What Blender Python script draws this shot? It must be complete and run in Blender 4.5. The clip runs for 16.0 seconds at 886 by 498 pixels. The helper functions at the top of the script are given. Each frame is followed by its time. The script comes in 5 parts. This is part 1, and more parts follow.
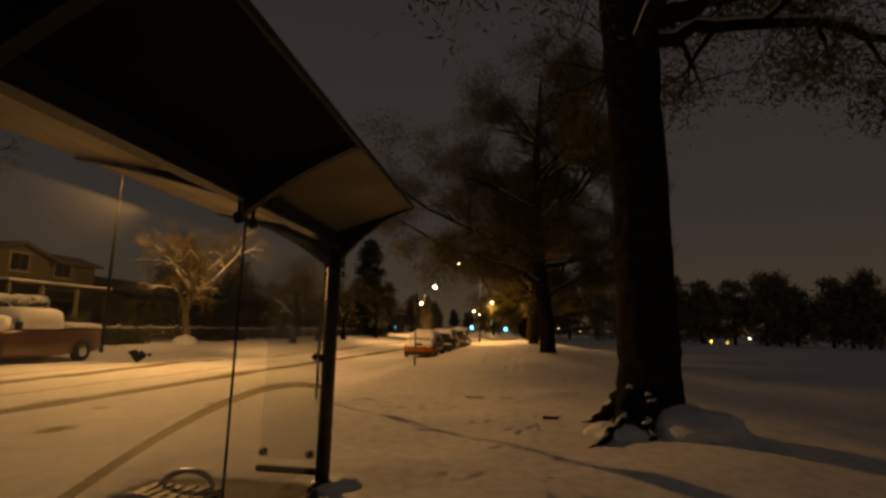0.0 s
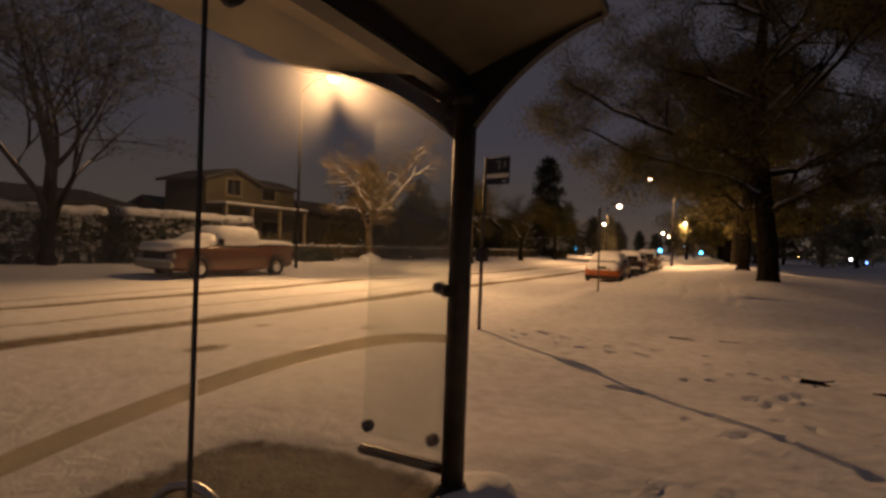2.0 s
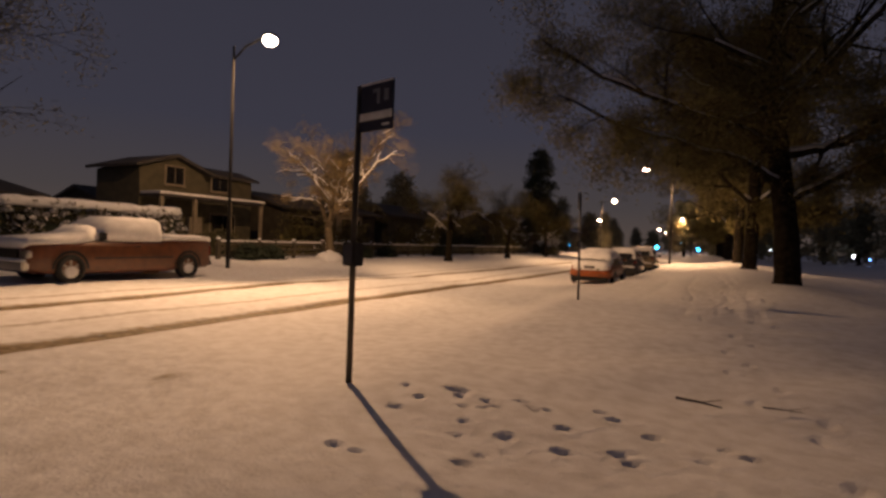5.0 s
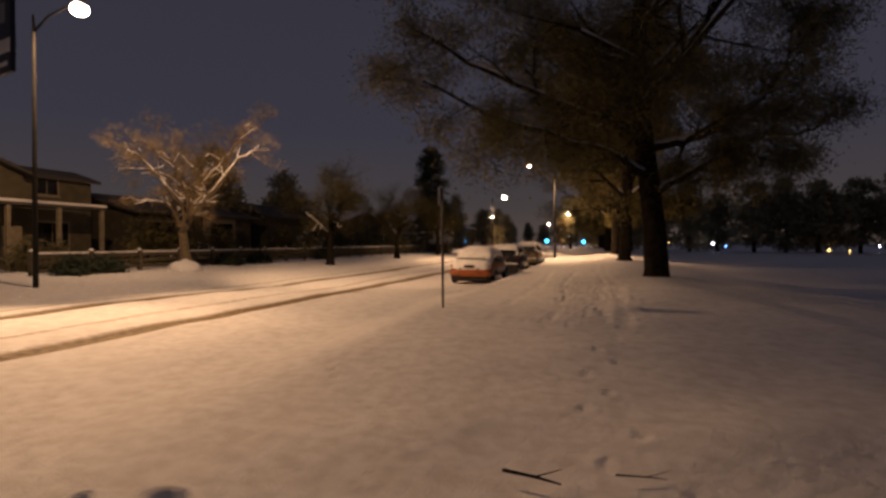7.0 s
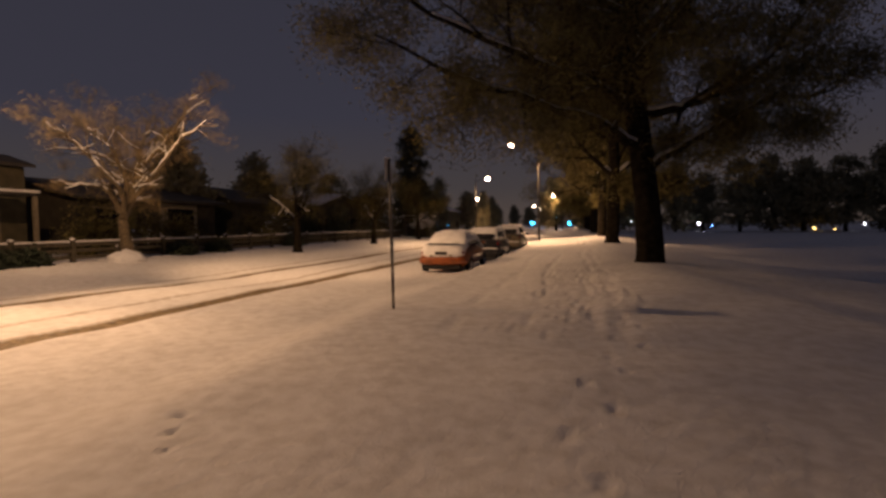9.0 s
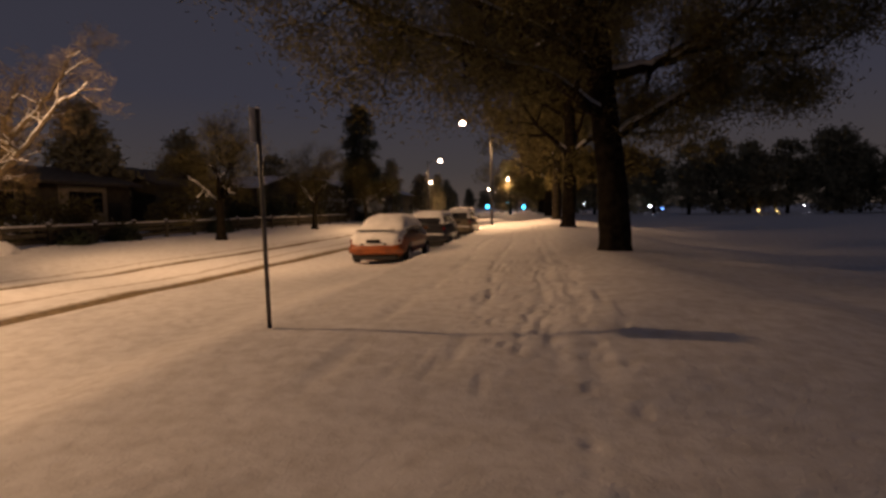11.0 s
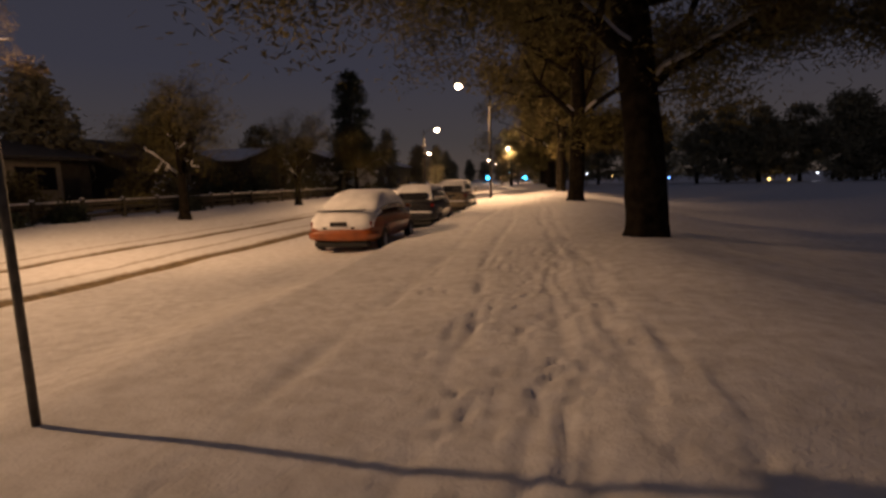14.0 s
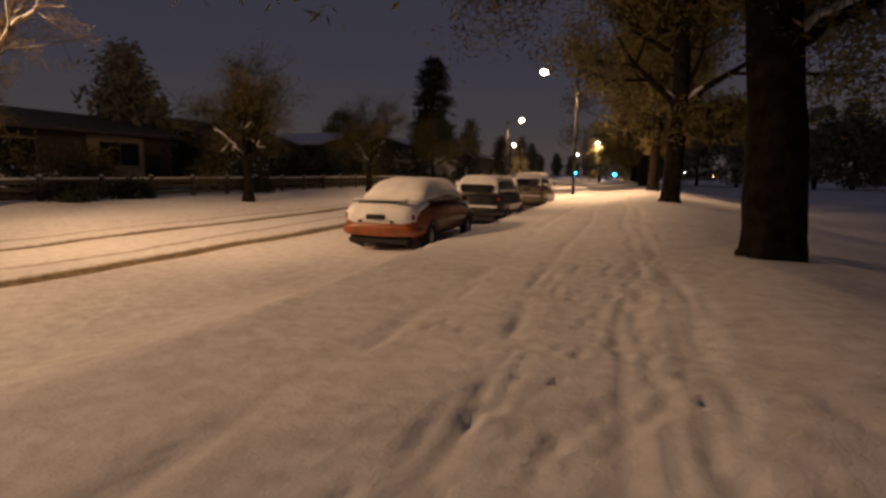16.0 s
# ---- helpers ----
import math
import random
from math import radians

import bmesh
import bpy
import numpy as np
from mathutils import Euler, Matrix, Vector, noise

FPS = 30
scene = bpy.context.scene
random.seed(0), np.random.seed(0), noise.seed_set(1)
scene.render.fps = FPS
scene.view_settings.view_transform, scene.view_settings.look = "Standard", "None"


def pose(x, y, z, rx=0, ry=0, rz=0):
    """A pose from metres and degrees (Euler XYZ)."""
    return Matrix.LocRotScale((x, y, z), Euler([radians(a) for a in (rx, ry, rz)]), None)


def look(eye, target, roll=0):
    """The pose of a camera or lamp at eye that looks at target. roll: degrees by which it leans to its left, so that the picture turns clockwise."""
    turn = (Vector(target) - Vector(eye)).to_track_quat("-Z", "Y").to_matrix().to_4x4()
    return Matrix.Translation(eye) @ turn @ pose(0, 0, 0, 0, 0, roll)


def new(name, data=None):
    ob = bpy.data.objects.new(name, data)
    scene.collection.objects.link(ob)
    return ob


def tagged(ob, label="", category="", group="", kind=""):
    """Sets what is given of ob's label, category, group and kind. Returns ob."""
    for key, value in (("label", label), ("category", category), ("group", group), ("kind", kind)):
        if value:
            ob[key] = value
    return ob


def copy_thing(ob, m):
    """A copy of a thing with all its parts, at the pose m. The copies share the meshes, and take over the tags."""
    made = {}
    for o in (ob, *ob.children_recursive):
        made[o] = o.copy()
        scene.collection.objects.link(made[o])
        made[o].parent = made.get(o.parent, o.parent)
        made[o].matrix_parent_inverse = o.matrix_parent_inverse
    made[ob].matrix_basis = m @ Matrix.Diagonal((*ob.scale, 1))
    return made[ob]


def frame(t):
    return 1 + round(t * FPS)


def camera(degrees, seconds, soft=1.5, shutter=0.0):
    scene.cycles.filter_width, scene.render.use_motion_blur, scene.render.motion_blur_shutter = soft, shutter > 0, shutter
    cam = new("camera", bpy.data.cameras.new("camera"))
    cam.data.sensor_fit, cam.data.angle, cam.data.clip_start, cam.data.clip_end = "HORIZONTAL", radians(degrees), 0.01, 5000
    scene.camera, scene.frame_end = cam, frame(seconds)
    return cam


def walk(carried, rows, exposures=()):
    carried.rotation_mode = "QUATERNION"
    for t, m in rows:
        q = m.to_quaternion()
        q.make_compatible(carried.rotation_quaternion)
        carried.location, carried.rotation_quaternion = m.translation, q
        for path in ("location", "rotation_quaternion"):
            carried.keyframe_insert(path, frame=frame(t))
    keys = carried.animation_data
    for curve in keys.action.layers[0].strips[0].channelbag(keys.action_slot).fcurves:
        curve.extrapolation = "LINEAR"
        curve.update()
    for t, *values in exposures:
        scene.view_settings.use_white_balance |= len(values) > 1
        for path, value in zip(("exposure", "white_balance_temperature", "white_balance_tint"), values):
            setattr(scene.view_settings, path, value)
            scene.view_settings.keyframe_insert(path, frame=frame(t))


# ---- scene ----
cam = camera(80.7, 16.0, soft=2.9)
PATH = [
    (0, (0.72, -0.829, 1.513), (0.453, 1.13, 1.814), 1.5),
    (0.5, (0.684, -0.474, 1.534), (0.233, 1.468, 1.701), 2.3),
    (1, (0.573, 0.181, 1.547), (-0.128, 2.052, 1.632), 1.9),
    (1.5, (0.324, 0.742, 1.478), (-0.553, 2.539, 1.472), 2.9),
    (2, (0.239, 1.379, 1.467), (-0.667, 3.162, 1.449), 2.1),
    (2.5, (0.102, 1.966, 1.443), (-0.825, 3.738, 1.41), 2.0),
    (3, (-0.072, 2.721, 1.457), (-0.984, 4.501, 1.448), 2.7),
    (5.5, (-0.108, 5.993, 1.483), (-0.988, 7.788, 1.451), 1.6),
    (6, (0.048, 6.412, 1.528), (-0.741, 8.25, 1.508), 0.8),
    (6.5, (0.074, 7.001, 1.536), (-0.516, 8.912, 1.513), 1.2),
    (7, (0.273, 7.583, 1.591), (-0.269, 9.508, 1.565), 0.1),
    (7.5, (0.134, 7.803, 1.668), (-0.794, 9.574, 1.64), 0.5),
    (8, (0.145, 8.517, 1.72), (-0.736, 10.312, 1.676), 1.0),
    (8.5, (0.185, 9.507, 1.573), (-0.536, 11.371, 1.504), 0.1),
    (9, (0.295, 10.039, 1.613), (-0.198, 11.975, 1.523), -0.7),
    (9.5, (0.407, 10.823, 1.572), (0.071, 12.788, 1.409), -0.3),
    (12, (0.176, 14.127, 1.567), (-0.184, 16.089, 1.421), -1.9),
    (12.5, (0.114, 14.706, 1.555), (-0.335, 16.648, 1.392), -1.9),
    (13, (0.255, 15.3, 1.494), (-0.068, 17.261, 1.276), -2.2),
    (13.5, (0.288, 15.79, 1.497), (-0.105, 17.734, 1.239), -2.1),
    (14, (0.251, 16.307, 1.61), (-0.084, 18.261, 1.35), -1.6),
    (14.5, (0.198, 16.82, 1.603), (-0.11, 18.776, 1.32), -2.1),
    (15, (0.199, 17.301, 1.594), (-0.139, 19.252, 1.312), -0.8),
    (15.5, (0.232, 17.878, 1.614), (-0.096, 19.831, 1.33), 0.0),
    (16, (0.42, 18.674, 1.545), (-0.213, 20.549, 1.256), 0.8),
]
walk(cam, [(t, look(*p)) for t, *p in PATH],
     [(0.0, -0.35, 13000, 1), (0.5, -0.35, 12500, 1), (1.0, -0.1, 9900, 4), (1.6, 0.1, 8600, 6), (2.4, 0.12, 7000, 9), (5.5, 0.05, 6650, 10), (9.0, -0.05, 6650, 10), (12.5, -0.05, 6700, 8), (16.0, 0.0, 6500, 8)])

# ---- world, lamps, exposure ----
world = bpy.data.worlds.new("night_sky")
scene.world = world
world.use_nodes = True
wn, wl = world.node_tree.nodes, world.node_tree.links
wbg = wn["Background"]
wtc = wn.new("ShaderNodeTexCoord")
wsep = wn.new("ShaderNodeSeparateXYZ")
wramp = wn.new("ShaderNodeValToRGB")
wl.new(wtc.outputs["Generated"], wsep.inputs[0])
wl.new(wsep.outputs["Z"], wramp.inputs[0])
e = wramp.color_ramp.elements
e[0].position, e[0].color = 0.0, (0.082, 0.060, 0.051, 1)
e[1].position, e[1].color = 0.75, (0.027, 0.0268, 0.041, 1)
k = e.new(0.07)
k.color = (0.056, 0.047, 0.049, 1)
k = e.new(0.2)
k.color = (0.039, 0.0375, 0.054, 1)
wl.new(wramp.outputs[0], wbg.inputs[0])
wbg.inputs[1].default_value = 1.0

SODIUM = (1.0, 0.575, 0.3)


def lamp_light(kind, at, aim, watts, size=0.12, cone=120, blend=1.0, colour=SODIUM):
    data = bpy.data.lights.new("street_light", kind)
    data.energy, data.color, data.shadow_soft_size = watts, colour, size
    if kind == "SPOT":
        data.spot_size, data.spot_blend = radians(cone), blend
    ob = new("street_light", data)
    ob.matrix_world = look(at, aim)
    return ob


LAMP_A = (-15.5, 20.55, 9.0)
LAMP_B = (-5.34, 58.47, 8.95)
LAMP_C = (-13.3, 92.5, 8.9)
LAMP_D = (-5.3, 148.5, 9.0)
LAMP_E = (-27.0, 157.0, 9.0)
LAMP_F = (-5.3, 215.0, 9.0)
lamp_light("SPOT", (LAMP_A[0], LAMP_A[1], LAMP_A[2] - 0.22), (LAMP_A[0], LAMP_A[1] + 0.01, 0), 1000, cone=168, blend=0.2)
lamp_light("SPOT", (LAMP_A[0], LAMP_A[1], LAMP_A[2] - 0.2), (-8.7, 11.8, 0), 9000, cone=73)
lamp_light("SPOT", (LAMP_A[0], LAMP_A[1], LAMP_A[2] - 0.2), (-7.6, 22.0, 0), 4500, cone=71)
lamp_light("SPOT", (LAMP_A[0], LAMP_A[1], LAMP_A[2] - 0.2), (-7.5, 38, 0), 9600, cone=78)
lamp_light("SPOT", (LAMP_A[0], LAMP_A[1], LAMP_A[2] - 0.2), (-27, 32, 1), 1800, cone=105)
for p in (LAMP_B, LAMP_C):
    lamp_light("SPOT", (p[0], p[1], p[2] - 0.22), (p[0], p[1] + 0.01, 0), 9500, cone=138, blend=0.5)
lamp_light("SPOT", (LAMP_B[0], LAMP_B[1], LAMP_B[2] - 0.2), (-6, 34, 0), 6500, cone=95)
for p in (LAMP_D, LAMP_E, LAMP_F):
    lamp_light("SPOT", (p[0], p[1], p[2] - 0.22), (p[0], p[1] + 0.01, 0), 8000, cone=165, blend=0.3)


# ---- materials ----
def mat(name, base, rough=0.7, metal=0.0, var=0.25, scale=6.0, bump=0.2, bscale=40.0, dirt=None, coat=0.0, spec=0.5):
    m = bpy.data.materials.new(name)
    m.use_nodes = True
    n, l = m.node_tree.nodes, m.node_tree.links
    b = n["Principled BSDF"]
    tc = n.new("ShaderNodeTexCoord")
    n1 = n.new("ShaderNodeTexNoise")
    n1.inputs["Scale"].default_value, n1.inputs["Detail"].default_value = scale, 6
    n2 = n.new("ShaderNodeTexNoise")
    n2.inputs["Scale"].default_value, n2.inputs["Detail"].default_value = bscale, 3
    l.new(tc.outputs["Object"], n1.inputs["Vector"])
    l.new(tc.outputs["Object"], n2.inputs["Vector"])
    ramp = n.new("ShaderNodeValToRGB")
    r = ramp.color_ramp.elements
    lo = dirt or tuple(c * (1 - var) for c in base)
    r[0].position, r[0].color = 0.35, (*lo, 1)
    r[1].position, r[1].color = 0.65, (*[min(0.95, c * (1 + var * 0.5)) for c in base], 1)
    l.new(n1.outputs["Fac"], ramp.inputs[0])
    l.new(ramp.outputs[0], b.inputs["Base Color"])
    b.inputs["Roughness"].default_value, b.inputs["Metallic"].default_value = rough, metal
    b.inputs["Coat Weight"].default_value = coat
    b.inputs["Specular IOR Level"].default_value = spec
    bp = n.new("ShaderNodeBump")
    bp.inputs["Strength"].default_value, bp.inputs["Distance"].default_value = bump, 0.02
    l.new(n2.outputs["Fac"], bp.inputs["Height"])
    l.new(bp.outputs[0], b.inputs["Normal"])
    return m


def glow(name, colour, strength):
    m = bpy.data.materials.new(name)
    m.use_nodes = True
    b = m.node_tree.nodes["Principled BSDF"]
    b.inputs["Base Color"].default_value = (0.02, 0.02, 0.02, 1)
    b.inputs["Emission Color"].default_value = (*colour, 1)
    b.inputs["Emission Strength"].default_value = strength
    return m


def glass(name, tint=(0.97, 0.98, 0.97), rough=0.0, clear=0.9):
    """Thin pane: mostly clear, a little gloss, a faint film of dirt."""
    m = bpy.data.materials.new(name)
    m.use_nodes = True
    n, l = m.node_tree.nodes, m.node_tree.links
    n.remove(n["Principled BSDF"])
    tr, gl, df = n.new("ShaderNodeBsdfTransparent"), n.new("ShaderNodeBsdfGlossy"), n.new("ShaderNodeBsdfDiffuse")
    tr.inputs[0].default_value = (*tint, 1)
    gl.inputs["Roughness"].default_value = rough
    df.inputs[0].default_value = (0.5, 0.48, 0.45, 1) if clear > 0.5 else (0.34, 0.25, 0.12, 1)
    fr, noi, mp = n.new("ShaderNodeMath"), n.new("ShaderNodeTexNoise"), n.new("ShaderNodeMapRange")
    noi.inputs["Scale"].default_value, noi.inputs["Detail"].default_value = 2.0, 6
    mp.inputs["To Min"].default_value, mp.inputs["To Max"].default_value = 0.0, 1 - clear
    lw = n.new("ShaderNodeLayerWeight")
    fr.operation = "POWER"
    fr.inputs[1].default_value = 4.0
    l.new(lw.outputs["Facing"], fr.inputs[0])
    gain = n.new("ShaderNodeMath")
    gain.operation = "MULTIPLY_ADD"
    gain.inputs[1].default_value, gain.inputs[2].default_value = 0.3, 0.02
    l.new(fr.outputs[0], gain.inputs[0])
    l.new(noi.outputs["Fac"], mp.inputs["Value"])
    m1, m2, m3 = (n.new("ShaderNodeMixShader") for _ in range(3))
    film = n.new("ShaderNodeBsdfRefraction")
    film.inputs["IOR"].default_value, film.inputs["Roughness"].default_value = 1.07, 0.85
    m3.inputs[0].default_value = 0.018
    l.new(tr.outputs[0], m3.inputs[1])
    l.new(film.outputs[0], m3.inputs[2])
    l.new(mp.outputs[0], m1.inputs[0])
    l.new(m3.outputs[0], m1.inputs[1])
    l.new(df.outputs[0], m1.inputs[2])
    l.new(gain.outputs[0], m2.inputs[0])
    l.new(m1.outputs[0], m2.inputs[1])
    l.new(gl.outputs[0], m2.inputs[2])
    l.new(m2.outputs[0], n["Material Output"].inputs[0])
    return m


def ground_material():
    """Fresh snow, packed and stained where wheels have run, bare wet paving under the shelter."""
    m = bpy.data.materials.new("snow_ground")
    m.use_nodes = True
    n, l = m.node_tree.nodes, m.node_tree.links
    b = n["Principled BSDF"]
    tc = n.new("ShaderNodeTexCoord")
    at = n.new("ShaderNodeAttribute")
    at.attribute_name = "wear"
    sep = n.new("ShaderNodeSeparateColor")
    l.new(at.outputs["Color"], sep.inputs[0])
    n1, n2, n3 = (n.new("ShaderNodeTexNoise") for _ in range(3))
    for nn, s, d in ((n1, 5.0, 8), (n2, 7.0, 7), (n3, 42.0, 4)):
        nn.inputs["Scale"].default_value, nn.inputs["Detail"].default_value = s, d
        l.new(tc.outputs["Object"], nn.inputs["Vector"])
    snow = n.new("ShaderNodeValToRGB")
    snow.color_ramp.elements[0].position, snow.color_ramp.elements[0].color = 0.3, (0.68, 0.67, 0.66, 1)
    snow.color_ramp.elements[1].position, snow.color_ramp.elements[1].color = 0.62, (0.84, 0.84, 0.85, 1)
    l.new(n1.outputs["Fac"], snow.inputs[0])
    slush = n.new("ShaderNodeValToRGB")
    slush.color_ramp.elements[0].position, slush.color_ramp.elements[0].color = 0.35, (0.10, 0.07, 0.033, 1)
    slush.color_ramp.elements[1].position, slush.color_ramp.elements[1].color = 0.75, (0.34, 0.26, 0.15, 1)
    l.new(n2.outputs["Fac"], slush.inputs[0])
    bare = n.new("ShaderNodeValToRGB")
    bare.color_ramp.elements[0].position, bare.color_ramp.elements[0].color = 0.35, (0.05, 0.038, 0.022, 1)
    bare.color_ramp.elements[1].position, bare.color_ramp.elements[1].color = 0.8, (0.16, 0.125, 0.075, 1)
    l.new(n2.outputs["Fac"], bare.inputs[0])
    edge = n.new("ShaderNodeMath")
    edge.operation = "MULTIPLY_ADD"
    l.new(n2.outputs["Fac"], edge.inputs[0])
    edge.inputs[1].default_value, edge.inputs[2].default_value = 0.9, -0.45
    add = n.new("ShaderNodeMath")
    l.new(edge.outputs[0], add.inputs[0])
    l.new(sep.outputs[0], add.inputs[1])
    mr = n.new("ShaderNodeMapRange")
    mr.inputs["From Min"].default_value, mr.inputs["From Max"].default_value = 0.25, 0.75
    l.new(add.outputs[0], mr.inputs["Value"])
    add2 = n.new("ShaderNodeMath")
    l.new(edge.outputs[0], add2.inputs[0])
    l.new(sep.outputs[1], add2.inputs[1])
    mr2 = n.new("ShaderNodeMapRange")
    mr2.inputs["From Min"].default_value, mr2.inputs["From Max"].default_value = 0.35, 0.65
    l.new(add2.outputs[0], mr2.inputs["Value"])
    x1, x2 = n.new("ShaderNodeMix"), n.new("ShaderNodeMix")
    for x in (x1, x2):
        x.data_type = "RGBA"
    l.new(mr.outputs[0], x1.inputs["Factor"])
    l.new(snow.outputs[0], x1.inputs["A"])
    l.new(slush.outputs[0], x1.inputs["B"])
    l.new(mr2.outputs[0], x2.inputs["Factor"])
    l.new(x1.outputs["Result"], x2.inputs["A"])
    l.new(bare.outputs[0], x2.inputs["B"])
    l.new(x2.outputs["Result"], b.inputs["Base Color"])
    b.inputs["Roughness"].default_value = 0.75
    b.inputs["Specular IOR Level"].default_value = 0.25
    mul = n.new("ShaderNodeMath")
    mul.operation = "MULTIPLY_ADD"
    l.new(n3.outputs["Fac"], mul.inputs[0])
    mul.inputs[1].default_value = 0.35
    l.new(n2.outputs["Fac"], mul.inputs[2])
    bp = n.new("ShaderNodeBump")
    bp.inputs["Strength"].default_value, bp.inputs["Distance"].default_value = 0.5, 0.05
    l.new(mul.outputs[0], bp.inputs["Height"])
    l.new(bp.outputs[0], b.inputs["Normal"])
    return m


SNOW = mat("fresh_snow", (0.8, 0.8, 0.81), 0.75, var=0.12, scale=3, bump=0.5, bscale=22)
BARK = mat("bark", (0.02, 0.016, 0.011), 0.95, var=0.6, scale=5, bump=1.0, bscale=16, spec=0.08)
PALE_BARK = mat("pale_bark", (0.15, 0.115, 0.07), 0.95, var=0.5, scale=9, bump=0.8, bscale=40)
LEAF = mat("withered_leaf", (0.16, 0.138, 0.056), 0.9, var=0.5, scale=1.2, bump=0, spec=0.15)
# far crowns: distant haze is put into this paler colour
HAZED_TWIG = mat("haze_paled_twig", (0.27, 0.25, 0.16), 0.9, var=0.4, scale=0.4, bump=0, spec=0.15)
HEDGE_LEAF = mat("hedge_leaf", (0.11, 0.1, 0.045), 0.8, var=0.5, scale=3, bump=0)
FROSTED = mat("frosted_twig", (0.42, 0.31, 0.14), 0.8, var=0.5, scale=1.5, bump=0)
NEEDLE = mat("conifer_needle", (0.03, 0.042, 0.024), 0.85, var=0.5, scale=1.5, bump=0)
DARK_STEEL = mat("dark_painted_steel", (0.022, 0.02, 0.018), 0.45, 0.3, var=0.4, scale=12, bump=0.1)
GREY_STEEL = mat("galvanised_steel", (0.1, 0.095, 0.088), 0.5, 0.6, var=0.35, scale=12, bump=0.1)
POST_STEEL = mat("weathered_post_steel", (0.075, 0.062, 0.042), 0.5, 0.35, var=0.35, scale=9, bump=0.15)
BRIGHT_STEEL = mat("brushed_steel", (0.55, 0.52, 0.48), 0.3, 1.0, var=0.2, scale=20, bump=0.1)
# one canopy in three tones: shade and lamplight are put into the colour
SHADED_CANOPY = mat("shaded_canopy_panel", (0.2, 0.16, 0.09), 0.6, var=0.4, scale=1.5, bump=0.1)
DEEP_SHADE_CANOPY = mat("deep_shade_canopy_panel", (0.012, 0.01, 0.006), 0.8, var=0.4, scale=1.5, bump=0.1, spec=0.1)
LIT_CANOPY = mat("canopy_panel", (0.55, 0.46, 0.31), 0.6, var=0.3, scale=1.5, bump=0.1)
CONCRETE = mat("concrete", (0.24, 0.21, 0.17), 0.9, var=0.4, scale=5, bump=0.5)
BENCH_WOOD = mat("bench_slat_wood", (0.11, 0.085, 0.05), 0.6, var=0.4, scale=6, bump=0.3)
FENCE_WOOD = mat("grey_fence_wood", (0.075, 0.064, 0.042), 0.9, var=0.4, scale=6, bump=0.4)
# near black: the shade behind the lamp housing's cutoff is put into the colour
SHADED_POLE = mat("shaded_pole_steel", (0.012, 0.011, 0.009), 0.8, var=0.4, scale=9, bump=0.1)
POLE_WOOD = mat("dark_pole_wood", (0.016, 0.014, 0.011), 0.9, var=0.4, scale=6, bump=0.5)
SIDING = mat("house_siding", (0.08, 0.07, 0.04), 0.85, var=0.25, scale=2, bump=0.3, bscale=12)
STUCCO = mat("dark_stucco", (0.055, 0.046, 0.03), 0.95, var=0.3, scale=2, bump=0.4)
SHINGLE = mat("roof_shingle", (0.055, 0.05, 0.046), 0.9, var=0.4, scale=4, bump=0.5, bscale=18)
TRIM = mat("painted_trim", (0.24, 0.2, 0.14), 0.7, var=0.2, scale=5, bump=0.1)
DARK_PANE = mat("dark_window_pane", (0.012, 0.012, 0.014), 0.08, var=0.3, scale=2, bump=0)
RED_PAINT = mat("dark_red_car_paint", (0.115, 0.033, 0.006), 0.45, 0.0, var=0.3, scale=4, bump=0.05, coat=0.5)
ORANGE_PAINT = mat("orange_red_car_paint", (0.27, 0.066, 0.008), 0.4, 0.0, var=0.3, scale=4, bump=0.05, coat=0.5)
BLACK_PAINT = mat("black_car_paint", (0.02, 0.02, 0.022), 0.3, 0.0, var=0.3, scale=4, bump=0.05, coat=0.5)
OLIVE_PAINT = mat("tan_car_paint", (0.16, 0.13, 0.08), 0.4, 0.0, var=0.3, scale=4, bump=0.05, coat=0.5)
CAR_GLASS = mat("frosted_car_glass", (0.1, 0.1, 0.105), 0.25, var=0.6, scale=4, bump=0.1)
RUBBER = mat("tyre_rubber", (0.02, 0.02, 0.02), 0.9, var=0.3, scale=20, bump=0.3)
RIM = mat("alloy_rim", (0.35, 0.33, 0.31), 0.4, 0.8, var=0.3, scale=12, bump=0.1)
CHROME = mat("dull_chrome", (0.5, 0.48, 0.46), 0.3, 1.0, var=0.2, scale=15, bump=0.1)
TAIL_RED = mat("tail_lamp_red", (0.18, 0.01, 0.008), 0.25, var=0.2, scale=20, bump=0)
SIGN_DARK = mat("sign_navy", (0.012, 0.014, 0.03), 0.5, var=0.2, scale=10, bump=0)
SIGN_WHITE = mat("sign_white", (0.62, 0.62, 0.6), 0.5, var=0.15, scale=10, bump=0)
SIGN_DIM = mat("sign_grey_blue", (0.16, 0.17, 0.2), 0.5, var=0.2, scale=10, bump=0)
SLUSH = mat("frozen_slush", (0.13, 0.11, 0.08), 0.8, var=0.5, scale=14, bump=0.6)
PANE = glass("shelter_glass")
# hazy tint for a reflection modelled as a strip on the panes
STREAK = glass("reflected_streak", (0.93, 0.88, 0.76), 0.4, 0.62)
LENS_ON = glow("lamp_lens_lit", (1.0, 0.72, 0.48), 60)
LENS_FAR = glow("far_lamp_lens_lit", (1.0, 0.72, 0.48), 45)
SIGNAL_BLUE = glow("signal_lens_lit", (0.03, 0.42, 1.0), 14)
BLUE_LIGHT = glow("blue_light_lit", (0.12, 0.3, 1.0), 9)
WHITE_LIGHT = glow("white_light_lit", (0.85, 0.85, 1.0), 12)
AMBER_LIGHT = glow("amber_light_lit", (1.0, 0.6, 0.2), 6)
GROUND = ground_material()


